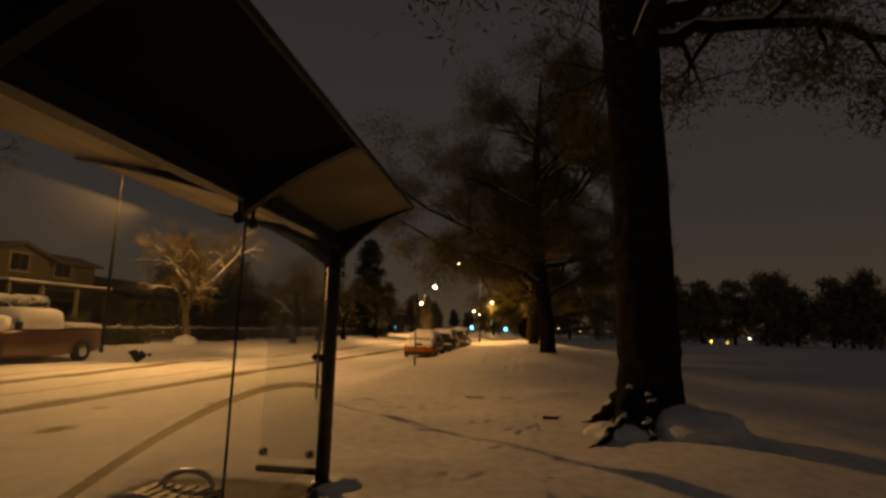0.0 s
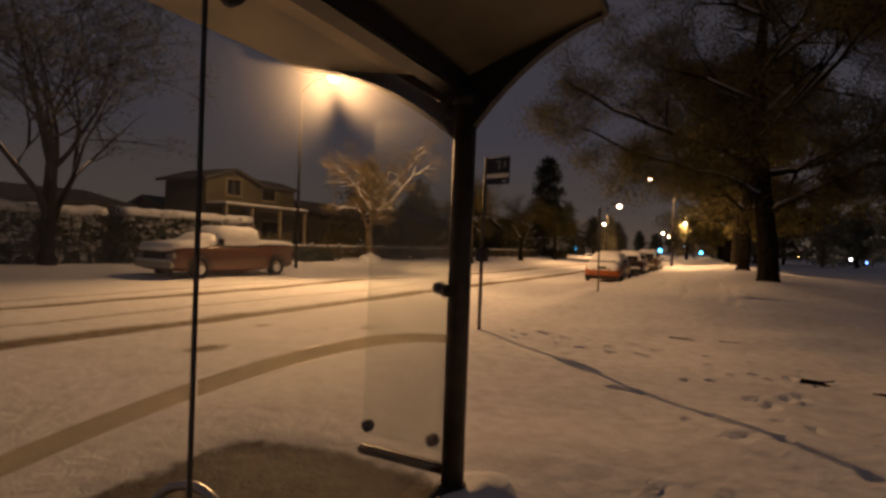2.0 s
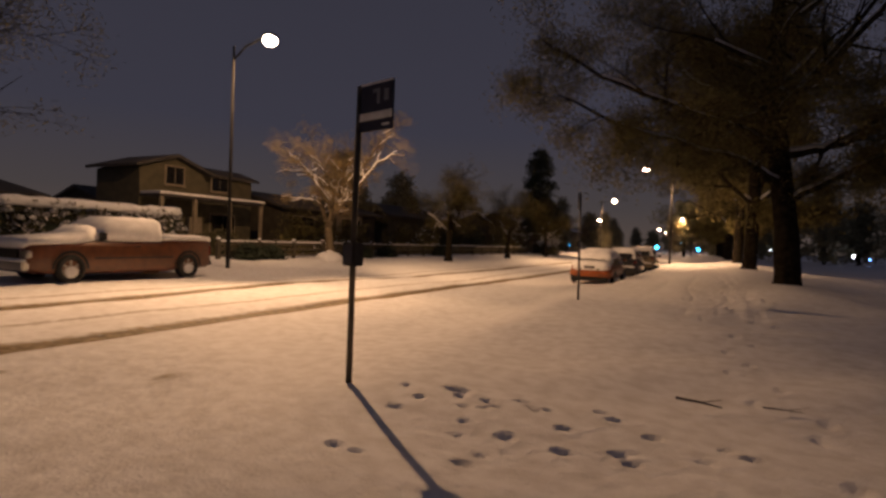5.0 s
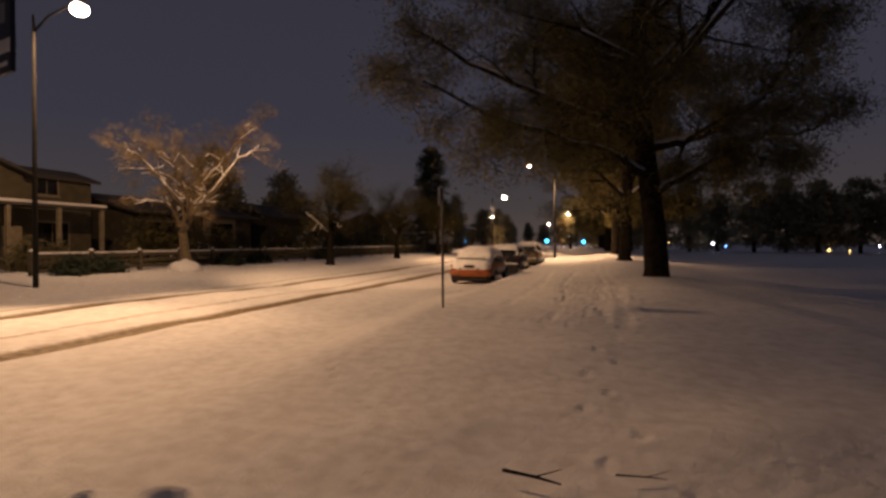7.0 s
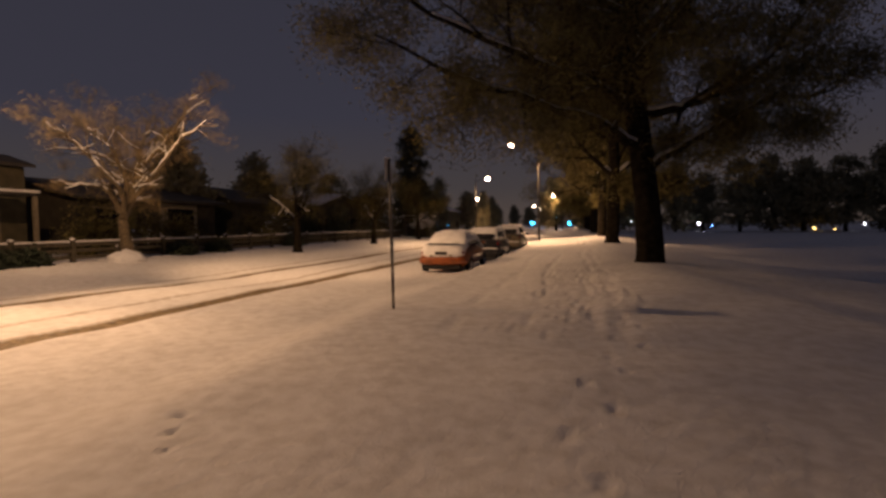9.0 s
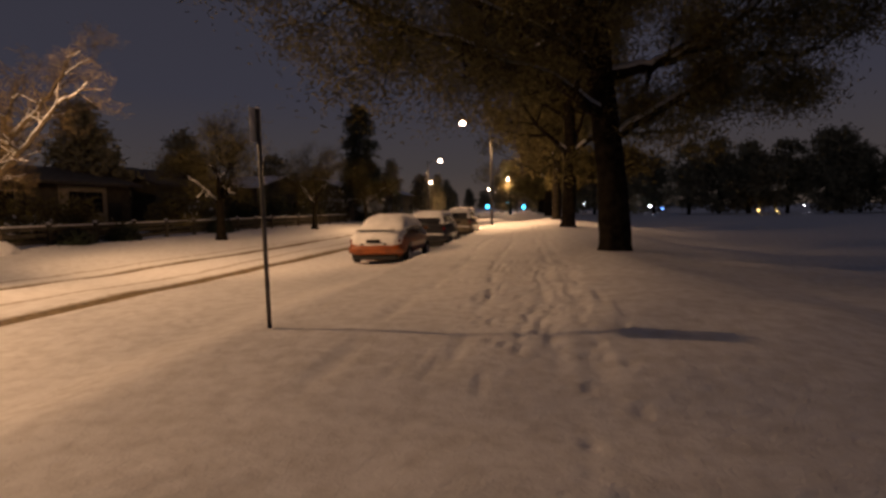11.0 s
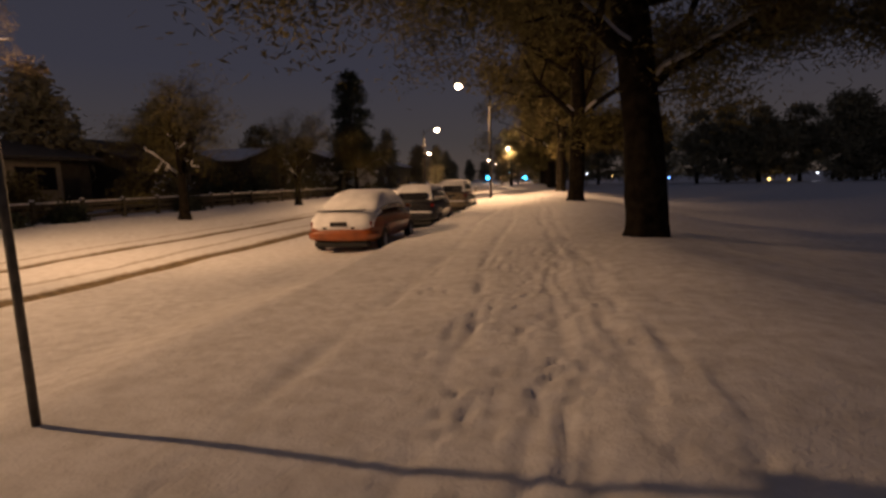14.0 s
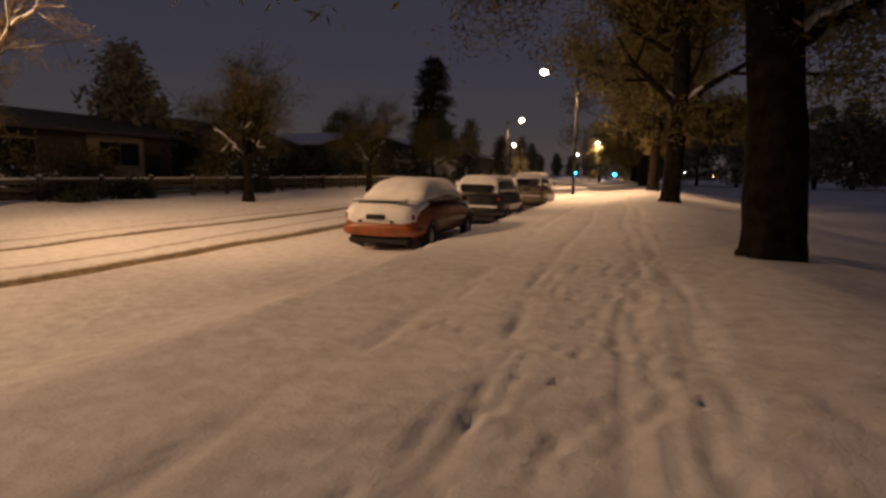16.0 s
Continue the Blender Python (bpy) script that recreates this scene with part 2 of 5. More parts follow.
# ---- building helpers ----
def part(name, bm, material, parent=None, label="", smooth=False):
    me = bpy.data.meshes.new(name)
    bm.to_mesh(me)
    bm.free()
    me.materials.append(material)
    if smooth:
        me.polygons.foreach_set("use_smooth", [True] * len(me.polygons))
    ob = new(name, me)
    if parent:
        ob.parent = parent
    if label:
        ob["label"] = label
    return ob


def mesh_part(name, verts, faces, material, parent=None, label="", smooth=False):
    me = bpy.data.meshes.new(name)
    me.from_pydata(verts, [], faces)
    me.update()
    me.materials.append(material)
    if smooth:
        me.polygons.foreach_set("use_smooth", [True] * len(me.polygons))
    ob = new(name, me)
    if parent:
        ob.parent = parent
    if label:
        ob["label"] = label
    return ob


def thing(name, at, label, category, group="", kind="", turn=0.0):
    ob = new(name)
    ob.matrix_world = pose(*at, 0, 0, turn)
    return tagged(ob, label, category, group, kind)


def add_box(bm, lo, hi, bevel=0.0, turn=None):
    c = [(a + b) / 2 for a, b in zip(lo, hi)]
    s = [b - a for a, b in zip(lo, hi)]
    m = Matrix.Translation(c) @ (turn or Matrix()) @ Matrix.Diagonal((*s, 1))
    r = bmesh.ops.create_cube(bm, size=1, matrix=m)
    if bevel:
        es = {e for v in r["verts"] for e in v.link_edges}
        bmesh.ops.bevel(bm, geom=list(es), offset=bevel, segments=2, affect="EDGES")
    return bm


def box(lo, hi, bevel=0.0):
    return add_box(bmesh.new(), lo, hi, bevel)


def tube_data(points, radii, sides=8, verts=None, faces=None):
    """A tapered tube along points, appended to verts and faces."""
    verts, faces = ([] if verts is None else verts), ([] if faces is None else faces)
    first = len(verts)
    n = len(points)
    for i, (p, r) in enumerate(zip(points, radii)):
        d = (Vector(points[min(i + 1, n - 1)]) - Vector(points[max(i - 1, 0)])).normalized()
        side = d.cross(Vector((0.13, 0.21, 0.97)) if abs(d.z) < 0.9 else Vector((1, 0.1, 0))).normalized()
        up = side.cross(d)
        for k in range(sides):
            a = 2 * math.pi * k / sides
            verts.append(tuple(Vector(p) + r * (math.cos(a) * side + math.sin(a) * up)))
    for i in range(n - 1):
        for k in range(sides):
            a, b = first + i * sides + k, first + i * sides + (k + 1) % sides
            faces.append((a, b, b + sides, a + sides))
    faces.append(tuple(first + k for k in reversed(range(sides))))
    faces.append(tuple(first + (n - 1) * sides + k for k in range(sides)))
    return verts, faces


def tube(name, points, radii, material, parent=None, label="", sides=10):
    if not isinstance(radii, (list, tuple)):
        radii = [radii] * len(points)
    v, f = tube_data(points, radii, sides)
    return mesh_part(name, v, f, material, parent, label, True)


def ball(radius, at, squash=1.0, seg=12):
    bm = bmesh.new()
    bmesh.ops.create_uvsphere(bm, u_segments=seg, v_segments=max(6, seg // 2), radius=radius,
                              matrix=Matrix.Translation(at) @ Matrix.Diagonal((1, 1, squash, 1)))
    return bm


# ---- ground ----
def smooth_step(a, b, x):
    t = np.clip((x - a) / (b - a), 0, 1)
    return t * t * (3 - 2 * t)


_rng = np.random.default_rng(4)
_waves = [(_rng.uniform(0.15, 2.2), _rng.uniform(0, 2 * np.pi), _rng.uniform(0, 2 * np.pi)) for _ in range(26)]


def rolling(x, y):
    z = 0 * x
    for f, a, p in _waves:
        z = z + 0.011 / (0.4 + f) * np.sin(f * (x * np.cos(a) + y * np.sin(a)) * 2 + p)
    return z


def rut_line(y, base, wobble):
    return base + wobble * np.sin(y * 0.21 + base) + 0.5 * wobble * np.sin(y * 0.53 + 2 * base)


def ground_height(x, y):
    """Snow over verge, kerbs, road and the field beyond the row of trees."""
    bank = smooth_step(20, 27, y)
    road = smooth_step(-3.0, -4.6, x) * (1 - bank) + smooth_step(-3.05, -3.6, x) * bank
    z = -(0.1 + 0.1 * bank) * road * smooth_step(-15.4, -14.2, x)
    z = z + 0.12 * smooth_step(11.5, 18.5, y) * smooth_step(-4.4, -3.0, x)
    for line, wide, deep in ((-1.5, 0.13, 0.035), (-0.48, 0.1, 0.03), (0.62, 0.1, 0.03), (1.0, 0.12, 0.03)):
        z = z - deep * smooth_step(15, 18, y) * (0.55 + 0.45 * np.sin(y * 2.3 + line * 5)) * np.exp(-((x - line - 0.1 * np.sin(y * 0.45 + line * 3)) / wide) ** 2)
    z = z + 0.3 * smooth_step(12, 24, y) * np.exp(-((x - 2.4) / 1.9) ** 2)
    z = z - 0.55 * smooth_step(3.8, 11, x)
    z = z + 0.25 * smooth_step(-16.0, -20, x)
    for base in (-12.1, -8.1):
        z = z - 0.05 * np.exp(-((x - rut_line(y, base, 0.12)) / 0.33) ** 2)
        z = z + 0.035 * np.exp(-((x - rut_line(y, base, 0.12) - 0.62) / 0.22) ** 2)
    return z + rolling(x, y) * (0.4 + 0.6 * smooth_step(-3, 1, x))


FOOT = random.Random(11)
PRINTS = []
for k in range(46):
    yy = 6.2 + k * 0.55
    cx = 0.75 + 0.35 * math.sin(k * 0.35) + (0.16 if k % 2 else -0.16)
    PRINTS.append((cx + FOOT.uniform(-0.1, 0.1), yy + FOOT.uniform(-0.12, 0.12), 0.10, 0.05, 0.032))
for px, py in ((-2.73, 10.06), (-2.44, 9.8), (-2.13, 10.04), (-1.86, 10.06), (-1.6, 10.27), (-1.3, 10.15), (-1.07, 9.75), (-1.82, 9.45), (-1.41, 9.29), (-0.96, 9.25), (-1.49, 8.68),
               (-0.74, 10.25), (-0.59, 9.46), (-0.5, 9.32), (-0.41, 9.98), (-2.38, 8.45), (-2.8, 13.42), (0.27, 9.85), (-2.48, 9.44)):
    PRINTS.append((px, py, FOOT.uniform(0.035, 0.05), FOOT.uniform(0.045, 0.065), FOOT.uniform(0.06, 0.09)))
    PRINTS.append((px + FOOT.uniform(-0.5, 0.5), py + FOOT.uniform(-0.4, 0.4), 0.035, FOOT.uniform(0.035, 0.05), FOOT.uniform(0.03, 0.06)))
for k in range(30):
    PRINTS.append((FOOT.uniform(0.0, 1.6), FOOT.uniform(4.0, 9.6), FOOT.uniform(0.04, 0.06), FOOT.uniform(0.035, 0.055), FOOT.uniform(0.035, 0.06)))
for k in range(150):
    PRINTS.append((FOOT.gauss(0.35, 0.6), FOOT.uniform(17.5, 27.4), FOOT.uniform(0.05, 0.1), FOOT.uniform(0.04, 0.055), FOOT.uniform(0.012, 0.034)))
for k in range(60):
    PRINTS.append((FOOT.gauss(0.3, 0.75), FOOT.uniform(17.0, 27.0), FOOT.uniform(0.25, 0.6), FOOT.uniform(0.04, 0.06), FOOT.uniform(0.012, 0.028)))
for px, py in ((-0.26, 20.67), (-0.29, 19.74), (-0.2, 19.37), (0.41, 20.26), (0.39, 20.02), (0.26, 19.74), (0.51, 19.61), (-0.15, 22.05), (0.94, 21.8), (0.1, 22.0), (-0.04, 24.6)):
    PRINTS.append((px, py, 0.05, 0.04, 0.07))
for px, py, ly, lx, dp in ((-0.48, 7.2, 0.06, 0.16, 0.1), (-2.23, 10.22, 0.07, 0.12, 0.08), (-3.0, 13.72, 0.05, 0.09, 0.07), (1.35, 8.6, 0.06, 0.14, 0.08)):
    PRINTS.append((px, py, ly, lx, dp))


def prints_height(x, y):
    z = 0 * x
    for px, py, ly, lx, dp in PRINTS:
        m = (np.abs(x - px) < 5 * lx) & (np.abs(y - py) < 5 * ly)
        if m.any():
            q = ((x[m] - px) / lx) ** 2 + ((y[m] - py) / ly) ** 2
            z[m] += -dp * np.exp(-q) + 0.18 * dp * np.exp(-(np.sqrt(q) - 1.7) ** 2 / 0.25)
    return z


def axis(stops):
    out = []
    for a, b, step in stops:
        out.extend(np.arange(a, b, step))
    return np.array(out)


gx = axis([(-1500, -200, 130), (-200, -40, 8), (-40, -16, 0.8), (-16, -4.6, 0.16), (-4.6, -3, 0.08), (-3, 1.4, 0.045), (1.4, 3.2, 0.08), (3.2, 12, 0.4), (12, 60, 4), (60, 300, 20), (300, 1600, 130)])
gy = axis([(-600, -60, 60), (-60, -4, 2), (-4, 1, 0.14), (1, 7.9, 0.07), (7.9, 11, 0.042), (11, 27.5, 0.06), (27.5, 70, 0.4), (70, 200, 3), (200, 500, 25), (500, 2500, 200)])
GX, GY = np.meshgrid(gx, gy)
GZ = ground_height(GX, GY) + prints_height(GX, GY)
ruts = sum(np.exp(-((GX - rut_line(GY, b, 0.12)) / 0.34) ** 2) for b in (-12.1, -8.1))
ruts = ruts + 0.45 * sum(np.exp(-((GX - rut_line(GY, b, 0.12)) / 0.2) ** 2) for b in (-13.4, -9.6))
for sx, sy, a, b in ((-6.0, 6.4, 0.22, 0.4), (-5.2, 9.2, 0.1, 0.25), (-6.9, 8.3, 0.08, 0.2)):
    ruts = ruts + 0.8 * np.exp(-((GX - sx) / a) ** 2 - ((GY - sy) / b) ** 2)
inside = smooth_step(-2.95, -2.6, GX) * smooth_step(-0.93, -1.02, GX) * smooth_step(4.5, 4.1, GY + 0.25 * (GX + 1.9) ** 2)
GZ = GZ - 0.05 * inside
wear = np.stack([np.clip(ruts * 1.25, 0, 1), np.clip(inside, 0, 1), 0 * ruts, 0 * ruts + 1], -1).reshape(-1, 4)
ny, nx = GX.shape
gme = bpy.data.meshes.new("ground")
idx = np.arange(ny * nx).reshape(ny, nx)
quads = np.stack([idx[:-1, :-1], idx[:-1, 1:], idx[1:, 1:], idx[1:, :-1]], -1).reshape(-1, 4)
gme.vertices.add(ny * nx)
gme.vertices.foreach_set("co", np.stack([GX, GY, GZ], -1).astype(np.float32).ravel())
gme.loops.add(quads.size)
gme.loops.foreach_set("vertex_index", quads.astype(np.int32).ravel())
gme.polygons.add(len(quads))
gme.polygons.foreach_set("loop_start", np.arange(0, quads.size, 4, dtype=np.int32))
gme.update(calc_edges=True)
gme.validate()
gme.polygons.foreach_set("use_smooth", [True] * len(gme.polygons))
wa = gme.attributes.new("wear", "FLOAT_COLOR", "POINT")
wa.data.foreach_set("color", wear.astype(np.float32).ravel())
gme.materials.append(GROUND)
tagged(new("ground", gme), "snow-covered road, verge and field with stained wheel ruts and footprints", "ground", kind="structure")


def floor_z(x, y):
    return float(ground_height(np.array([float(x)]), np.array([float(y)]))[0])


# ---- trees ----
def grow(rng, start, way, length, radius, depth, out, tips, bend=0.25, lift=0.05, split=(3, 5), shrink=0.62, steps=6):
    """One limb as points and radii, with its side limbs, gathered in out; ends of the twigs in tips."""
    p, d = Vector(start), Vector(way).normalized()
    pts, rad = [p.copy()], [radius]
    for i in range(steps):
        d = (d + Vector((rng.gauss(0, bend), rng.gauss(0, bend), rng.gauss(0, bend * 0.6) + lift)) * 0.5).normalized()
        p = p + d * length / steps
        pts.append(p.copy())
        rad.append(max(0.008, radius * (1 - 0.92 * (i + 1) / steps)))
    out.append((pts, rad, depth))
    if depth == 0:
        tips.append((pts[len(pts) // 2], pts[-1]))
        return
    for k in range(rng.randint(*split)):
        f = rng.uniform(0.3, 1.0)
        j = min(steps, max(1, int(f * steps)))
        base = (pts[j] - pts[j - 1]).normalized()
        off = Vector((rng.gauss(0, 1), rng.gauss(0, 1), rng.gauss(0.15, 0.6))).normalized()
        grow(rng, pts[j], base * 0.75 + off * 0.8, length * shrink * rng.uniform(0.7, 1.15), max(0.012, rad[j] * 0.72), depth - 1, out, tips, bend, lift, split, shrink, max(3, steps - 1))


def led_limb(rng, line, radius, depth, out, tips, split, reach):
    """A limb that follows the bends of a line, with side limbs all along it."""
    p = [Vector(q) for q in line]
    p = [2 * p[0] - p[1]] + p + [2 * p[-1] - p[-2]]
    pts = []
    for i in range(1, len(p) - 2):
        a, b, c, d = p[i - 1:i + 3]
        for k in range(4):
            u = k / 4
            pts.append(0.5 * (2 * b + (c - a) * u + (2 * a - 5 * b + 4 * c - d) * u * u + (3 * b - a - 3 * c + d) * u ** 3) + Vector((rng.gauss(0, 0.05), rng.gauss(0, 0.05), rng.gauss(0, 0.04))))
    pts.append(p[-2])
    n = len(pts) - 1
    rad = [max(0.015, radius * (1 - 0.85 * i / n)) for i in range(n + 1)]
    out.append((pts, rad, depth))
    for k in range(int(split[1] * 2.2)):
        j = min(n, max(2, int(n * (0.18 + 0.82 * (k + rng.random()) / (split[1] * 2.2)))))
        base = (pts[j] - pts[j - 1]).normalized()
        off = Vector((rng.gauss(0, 1), rng.gauss(0, 1), rng.gauss(0.1, 0.7))).normalized()
        grow(rng, pts[j], base * 0.7 + off * 0.8, reach * rng.uniform(0.6, 1.1), max(0.012, rad[j] * 0.6), depth - 1, out, tips, 0.3, 0.0, split, 0.6, 5)


def foliage(rng, tips, per_tip, spread, size, wide=1.0):
    """Small leaf and twig blades, scattered round the tips."""
    v, f = [], []
    for a, b in tips:
        for _ in range(per_tip):
            c = a.lerp(b, rng.random()) + Vector((rng.gauss(0, spread), rng.gauss(0, spread), rng.gauss(0, spread * 0.7)))
            d = Vector((rng.gauss(0, 1), rng.gauss(0, 1), rng.gauss(0, 0.8))).normalized() * size * rng.uniform(0.5, 1.4)
            s = d.cross(Vector((rng.gauss(0, 1), rng.gauss(0, 1), rng.gauss(0, 1)))).normalized() * size * wide * rng.uniform(0.15, 0.45)
            i = len(v)
            v.extend((tuple(c - d), tuple(c + s), tuple(c + d), tuple(c - s)))
            f.append((i, i + 1, i + 2, i + 3))
    return v, f


def limb_meshes(out, sides_of=(3, 5, 8, 12)):
    v, f = [], []
    for pts, rad, depth in out:
        tube_data(pts, rad, sides_of[min(depth, 3)], v, f)
    return v, f


def snow_on(out, least=0.02, most=0.8, deep=0.92):
    """Snow lying along the tops of the flatter limbs."""
    v, f = [], []
    for pts, rad, depth in out:
        run_p, run_r = [], []
        for i, (p, r) in enumerate(zip(pts, rad)):
            d = (pts[min(i + 1, len(pts) - 1)] - pts[max(i - 1, 0)]).normalized()
            if abs(d.z) < most and r > least:
                run_p.append(p + Vector((0, 0, r * 0.42 + 0.01)))
                run_r.append(r * deep + 0.012)
            else:
                if len(run_p) > 1:
                    tube_data(run_p, run_r, 5, v, f)
                run_p, run_r = [], []
        if len(run_p) > 1:
            tube_data(run_p, run_r, 5, v, f)
    return v, f


def street_tree(at, seed, trunk, limbs, label, crown_top=15.0, per_tip=16, leaf=LEAF, bark=BARK, group="", snow_label="snow lying along the limbs",
                spread=0.3, size=0.13, depth=3, snow_least=0.045, split=(3, 5), crown_label="withered leaves and fine twigs", wide=0.5):
    """A street tree: trunk points with radii, main limbs (start height, direction, length, radius), a crown of fine twigs."""
    rng = random.Random(seed)
    t = thing("street_tree", at, label, "tree", group)
    # trunk with a flared, furrowed foot
    v, f = [], []
    sides = 24
    pts = [Vector(p) for p, r in trunk]
    fine, rr = [], []
    for i in range(len(trunk) - 1):
        for s in range(5):
            k = s / 5
            fine.append(pts[i].lerp(pts[i + 1], k))
            rr.append(trunk[i][1] * (1 - k) + trunk[i + 1][1] * k)
    fine.append(pts[-1])
    rr.append(trunk[-1][1])
    tube_data(fine, rr, sides, v, f)
    for i in range(len(v)):
        ring = i // sides
        a = 2 * math.pi * (i % sides) / sides
        c = fine[ring]
        flare = 1 + 0.10 * math.sin(5 * a + seed) * math.exp(-max(0, c.z) * 1.3) + 0.05 * math.sin(11 * a + c.z * 2.1) + 0.03 * rng.gauss(0, 1)
        q = Vector(v[i])
        v[i] = tuple(c + (q - c) * flare)
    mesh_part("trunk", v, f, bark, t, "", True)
    out, tips = [], []
    for h, way, length, radius in limbs:
        c = min(range(len(fine)), key=lambda j: abs(fine[j].z - h))
        out = []
        if isinstance(way, list):
            led_limb(rng, [fine[c]] + way, radius, depth, out, tips, split, length)
        else:
            grow(rng, fine[c], way, length, radius, depth, out, tips, bend=0.3, lift=0.04, split=split)
        v, f = limb_meshes(out)
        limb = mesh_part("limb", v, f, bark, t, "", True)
        v, f = snow_on(out, snow_least)
        if f:
            tagged(mesh_part("snow", v, f, SNOW, limb, snow_label, True), kind="stuff")
    v, f = foliage(rng, tips, per_tip, spread, size, wide)
    tagged(mesh_part("crown", v, f, leaf, t, crown_label), kind="stuff")
    return t


def limb_ring(rng, n, low, high, reach, radius, up=0.5):
    out = []
    for k in range(n):
        a = 2 * math.pi * (k + rng.uniform(-0.3, 0.3)) / n * 2.4
        h = low + (high - low) * k / max(1, n - 1)
        out.append((h, (math.cos(a), math.sin(a), up * rng.uniform(0.5, 1.5)), reach * rng.uniform(0.75, 1.1) * (1 - 0.45 * k / n), radius * (1 - 0.5 * k / n)))
    return out


rng0 = random.Random(5)
ROW = "row of street trees on the verge"
# the big tree beside the bus shelter
street_tree((2.95, 8.3, 0.0), 3, [((0, 0, -0.2), 0.62), ((0, 0, 0.35), 0.52), ((-0.01, 0, 1.2), 0.47), ((-0.04, 0.0, 3.2), 0.45), ((-0.1, 0.1, 5.6), 0.45), ((-0.14, 0.1, 7.3), 0.5), ((-0.4, 0.3, 11.0), 0.26), ((-0.2, 0.2, 15.0), 0.08)],
            [(6.9, [(0.9, -0.1, 7.3), (2.2, -0.2, 8.0), (3.6, -0.2, 8.9), (5.4, -0.4, 9.6)], 2.6, 0.24), (6.7, [(1.0, 0.1, 7.0), (2.6, 0.3, 7.1), (4.6, 0.5, 6.8), (6.6, 0.6, 6.9), (8.0, 0.8, 6.6)], 1.9, 0.15),
             (6.8, (0.8, 0.6, 0.7), 6.5, 0.17), (7.2, (0.4, 0.9, 0.7), 6.0, 0.16), (6.4, (0.3, -1, 0.5), 6.0, 0.18)] + limb_ring(rng0, 6, 9.8, 13.0, 4.6, 0.13, 0.9),
            "large old street tree with dark bark, snow round its foot", group=ROW, per_tip=70, spread=0.34, size=0.085, wide=0.55)
# the broad tree with long snow-lined limbs
t2 = street_tree((2.55, 27.3, 0.28), 8, [((0, 0, -0.25), 0.52), ((0, 0, 0.25), 0.42), ((-0.1, 0, 2.0), 0.36), ((-0.42, 0, 4.6), 0.33), ((-0.68, 0.0, 7.0), 0.31), ((-0.6, 0.2, 10.5), 0.2), ((-0.3, 0.1, 15.5), 0.06)],
                 [(3.8, [(-1.4, -1.0, 4.2), (-3.2, -2.4, 4.7), (-5.4, -3.7, 5.3), (-7.2, -4.6, 6.2)], 1.9, 0.17), (4.8, [(-1.3, -0.4, 5.3), (-3.4, -1.8, 6.1), (-6.0, -3.2, 7.1), (-8.0, -4.5, 8.3)], 2.6, 0.17),
                  (3.1, [(0.5, -0.1, 3.4), (1.4, -0.2, 4.0), (2.3, -0.3, 4.4), (3.1, -0.2, 4.9), (4.4, -0.1, 4.9), (5.4, 0.1, 5.5)], 1.1, 0.14), (4.6, [(0.8, 0.1, 4.9), (2.0, 0.2, 5.3), (3.4, 0.3, 6.4), (4.2, 0.4, 7.6), (5.0, 0.5, 8.6)], 1.7, 0.17),
                  (5.6, [(-1.2, 0.5, 6.2), (-3.0, 1.2, 6.6), (-4.8, 1.6, 6.6)], 2.6, 0.15), (5.9, [(0.4, -1.2, 7.0), (1.6, -3.2, 8.2), (2.4, -5.4, 9.4)], 2.7, 0.16),
                  (6.0, (-0.6, 0.8, 0.5), 7.5, 0.17)] + limb_ring(rng0, 13, 6.2, 13.5, 6.4, 0.14, 0.6),
                 "broad street tree with long limbs lined with snow", group=ROW, per_tip=125, spread=0.38, size=0.082, wide=0.58, split=(3, 5), snow_least=0.06)
t3 = street_tree((2.5, 43.8, 0.35), 21, [((0, 0, -0.25), 0.55), ((0, 0, 0.3), 0.4), ((0.05, 0, 2.0), 0.36), ((0.1, 0, 4.6), 0.34), ((0, 0.0, 7.0), 0.3), ((0.1, 0.2, 10.5), 0.2), ((0, 0.1, 15.0), 0.06)],
                 [(3.9, (-0.9, -0.5, 0.75), 5.4, 0.17), (4.2, (0.9, -0.2, 0.6), 7.0, 0.17), (3.2, [(0.9, -0.2, 3.4), (2.2, -0.3, 3.5), (3.5, -0.3, 3.5)], 0.6, 0.08)] + limb_ring(rng0, 13, 4.8, 13.0, 5.2, 0.15, 0.95),
                 "street tree in the row with snow on its limbs", group=ROW, per_tip=36, spread=0.5, size=0.185, wide=0.75, snow_least=0.12)
for k, (tx, ty, turn, s) in enumerate(((2.7, 61.0, 75, 1.0), (2.6, 78.5, 160, 1.05), (2.8, 96.0, 250, 0.95), (2.7, 114.0, 30, 1.0), (2.6, 133.0, 120, 1.0), (3.6, 153.0, 200, 0.95))):
    c = copy_thing(t3, pose(tx, ty, floor_z(tx, ty) - 0.02, 0, 0, turn))
    c.scale = (s, s, s)

# pale, frosted tree on the far side of the street
def spread_out(*line):
    """A limb of the pale tree: how far along its broad side, how far across it, how high."""
    return [(0.93 * a - 0.36 * b, 0.36 * a + 0.93 * b, z) for a, b, z in line]


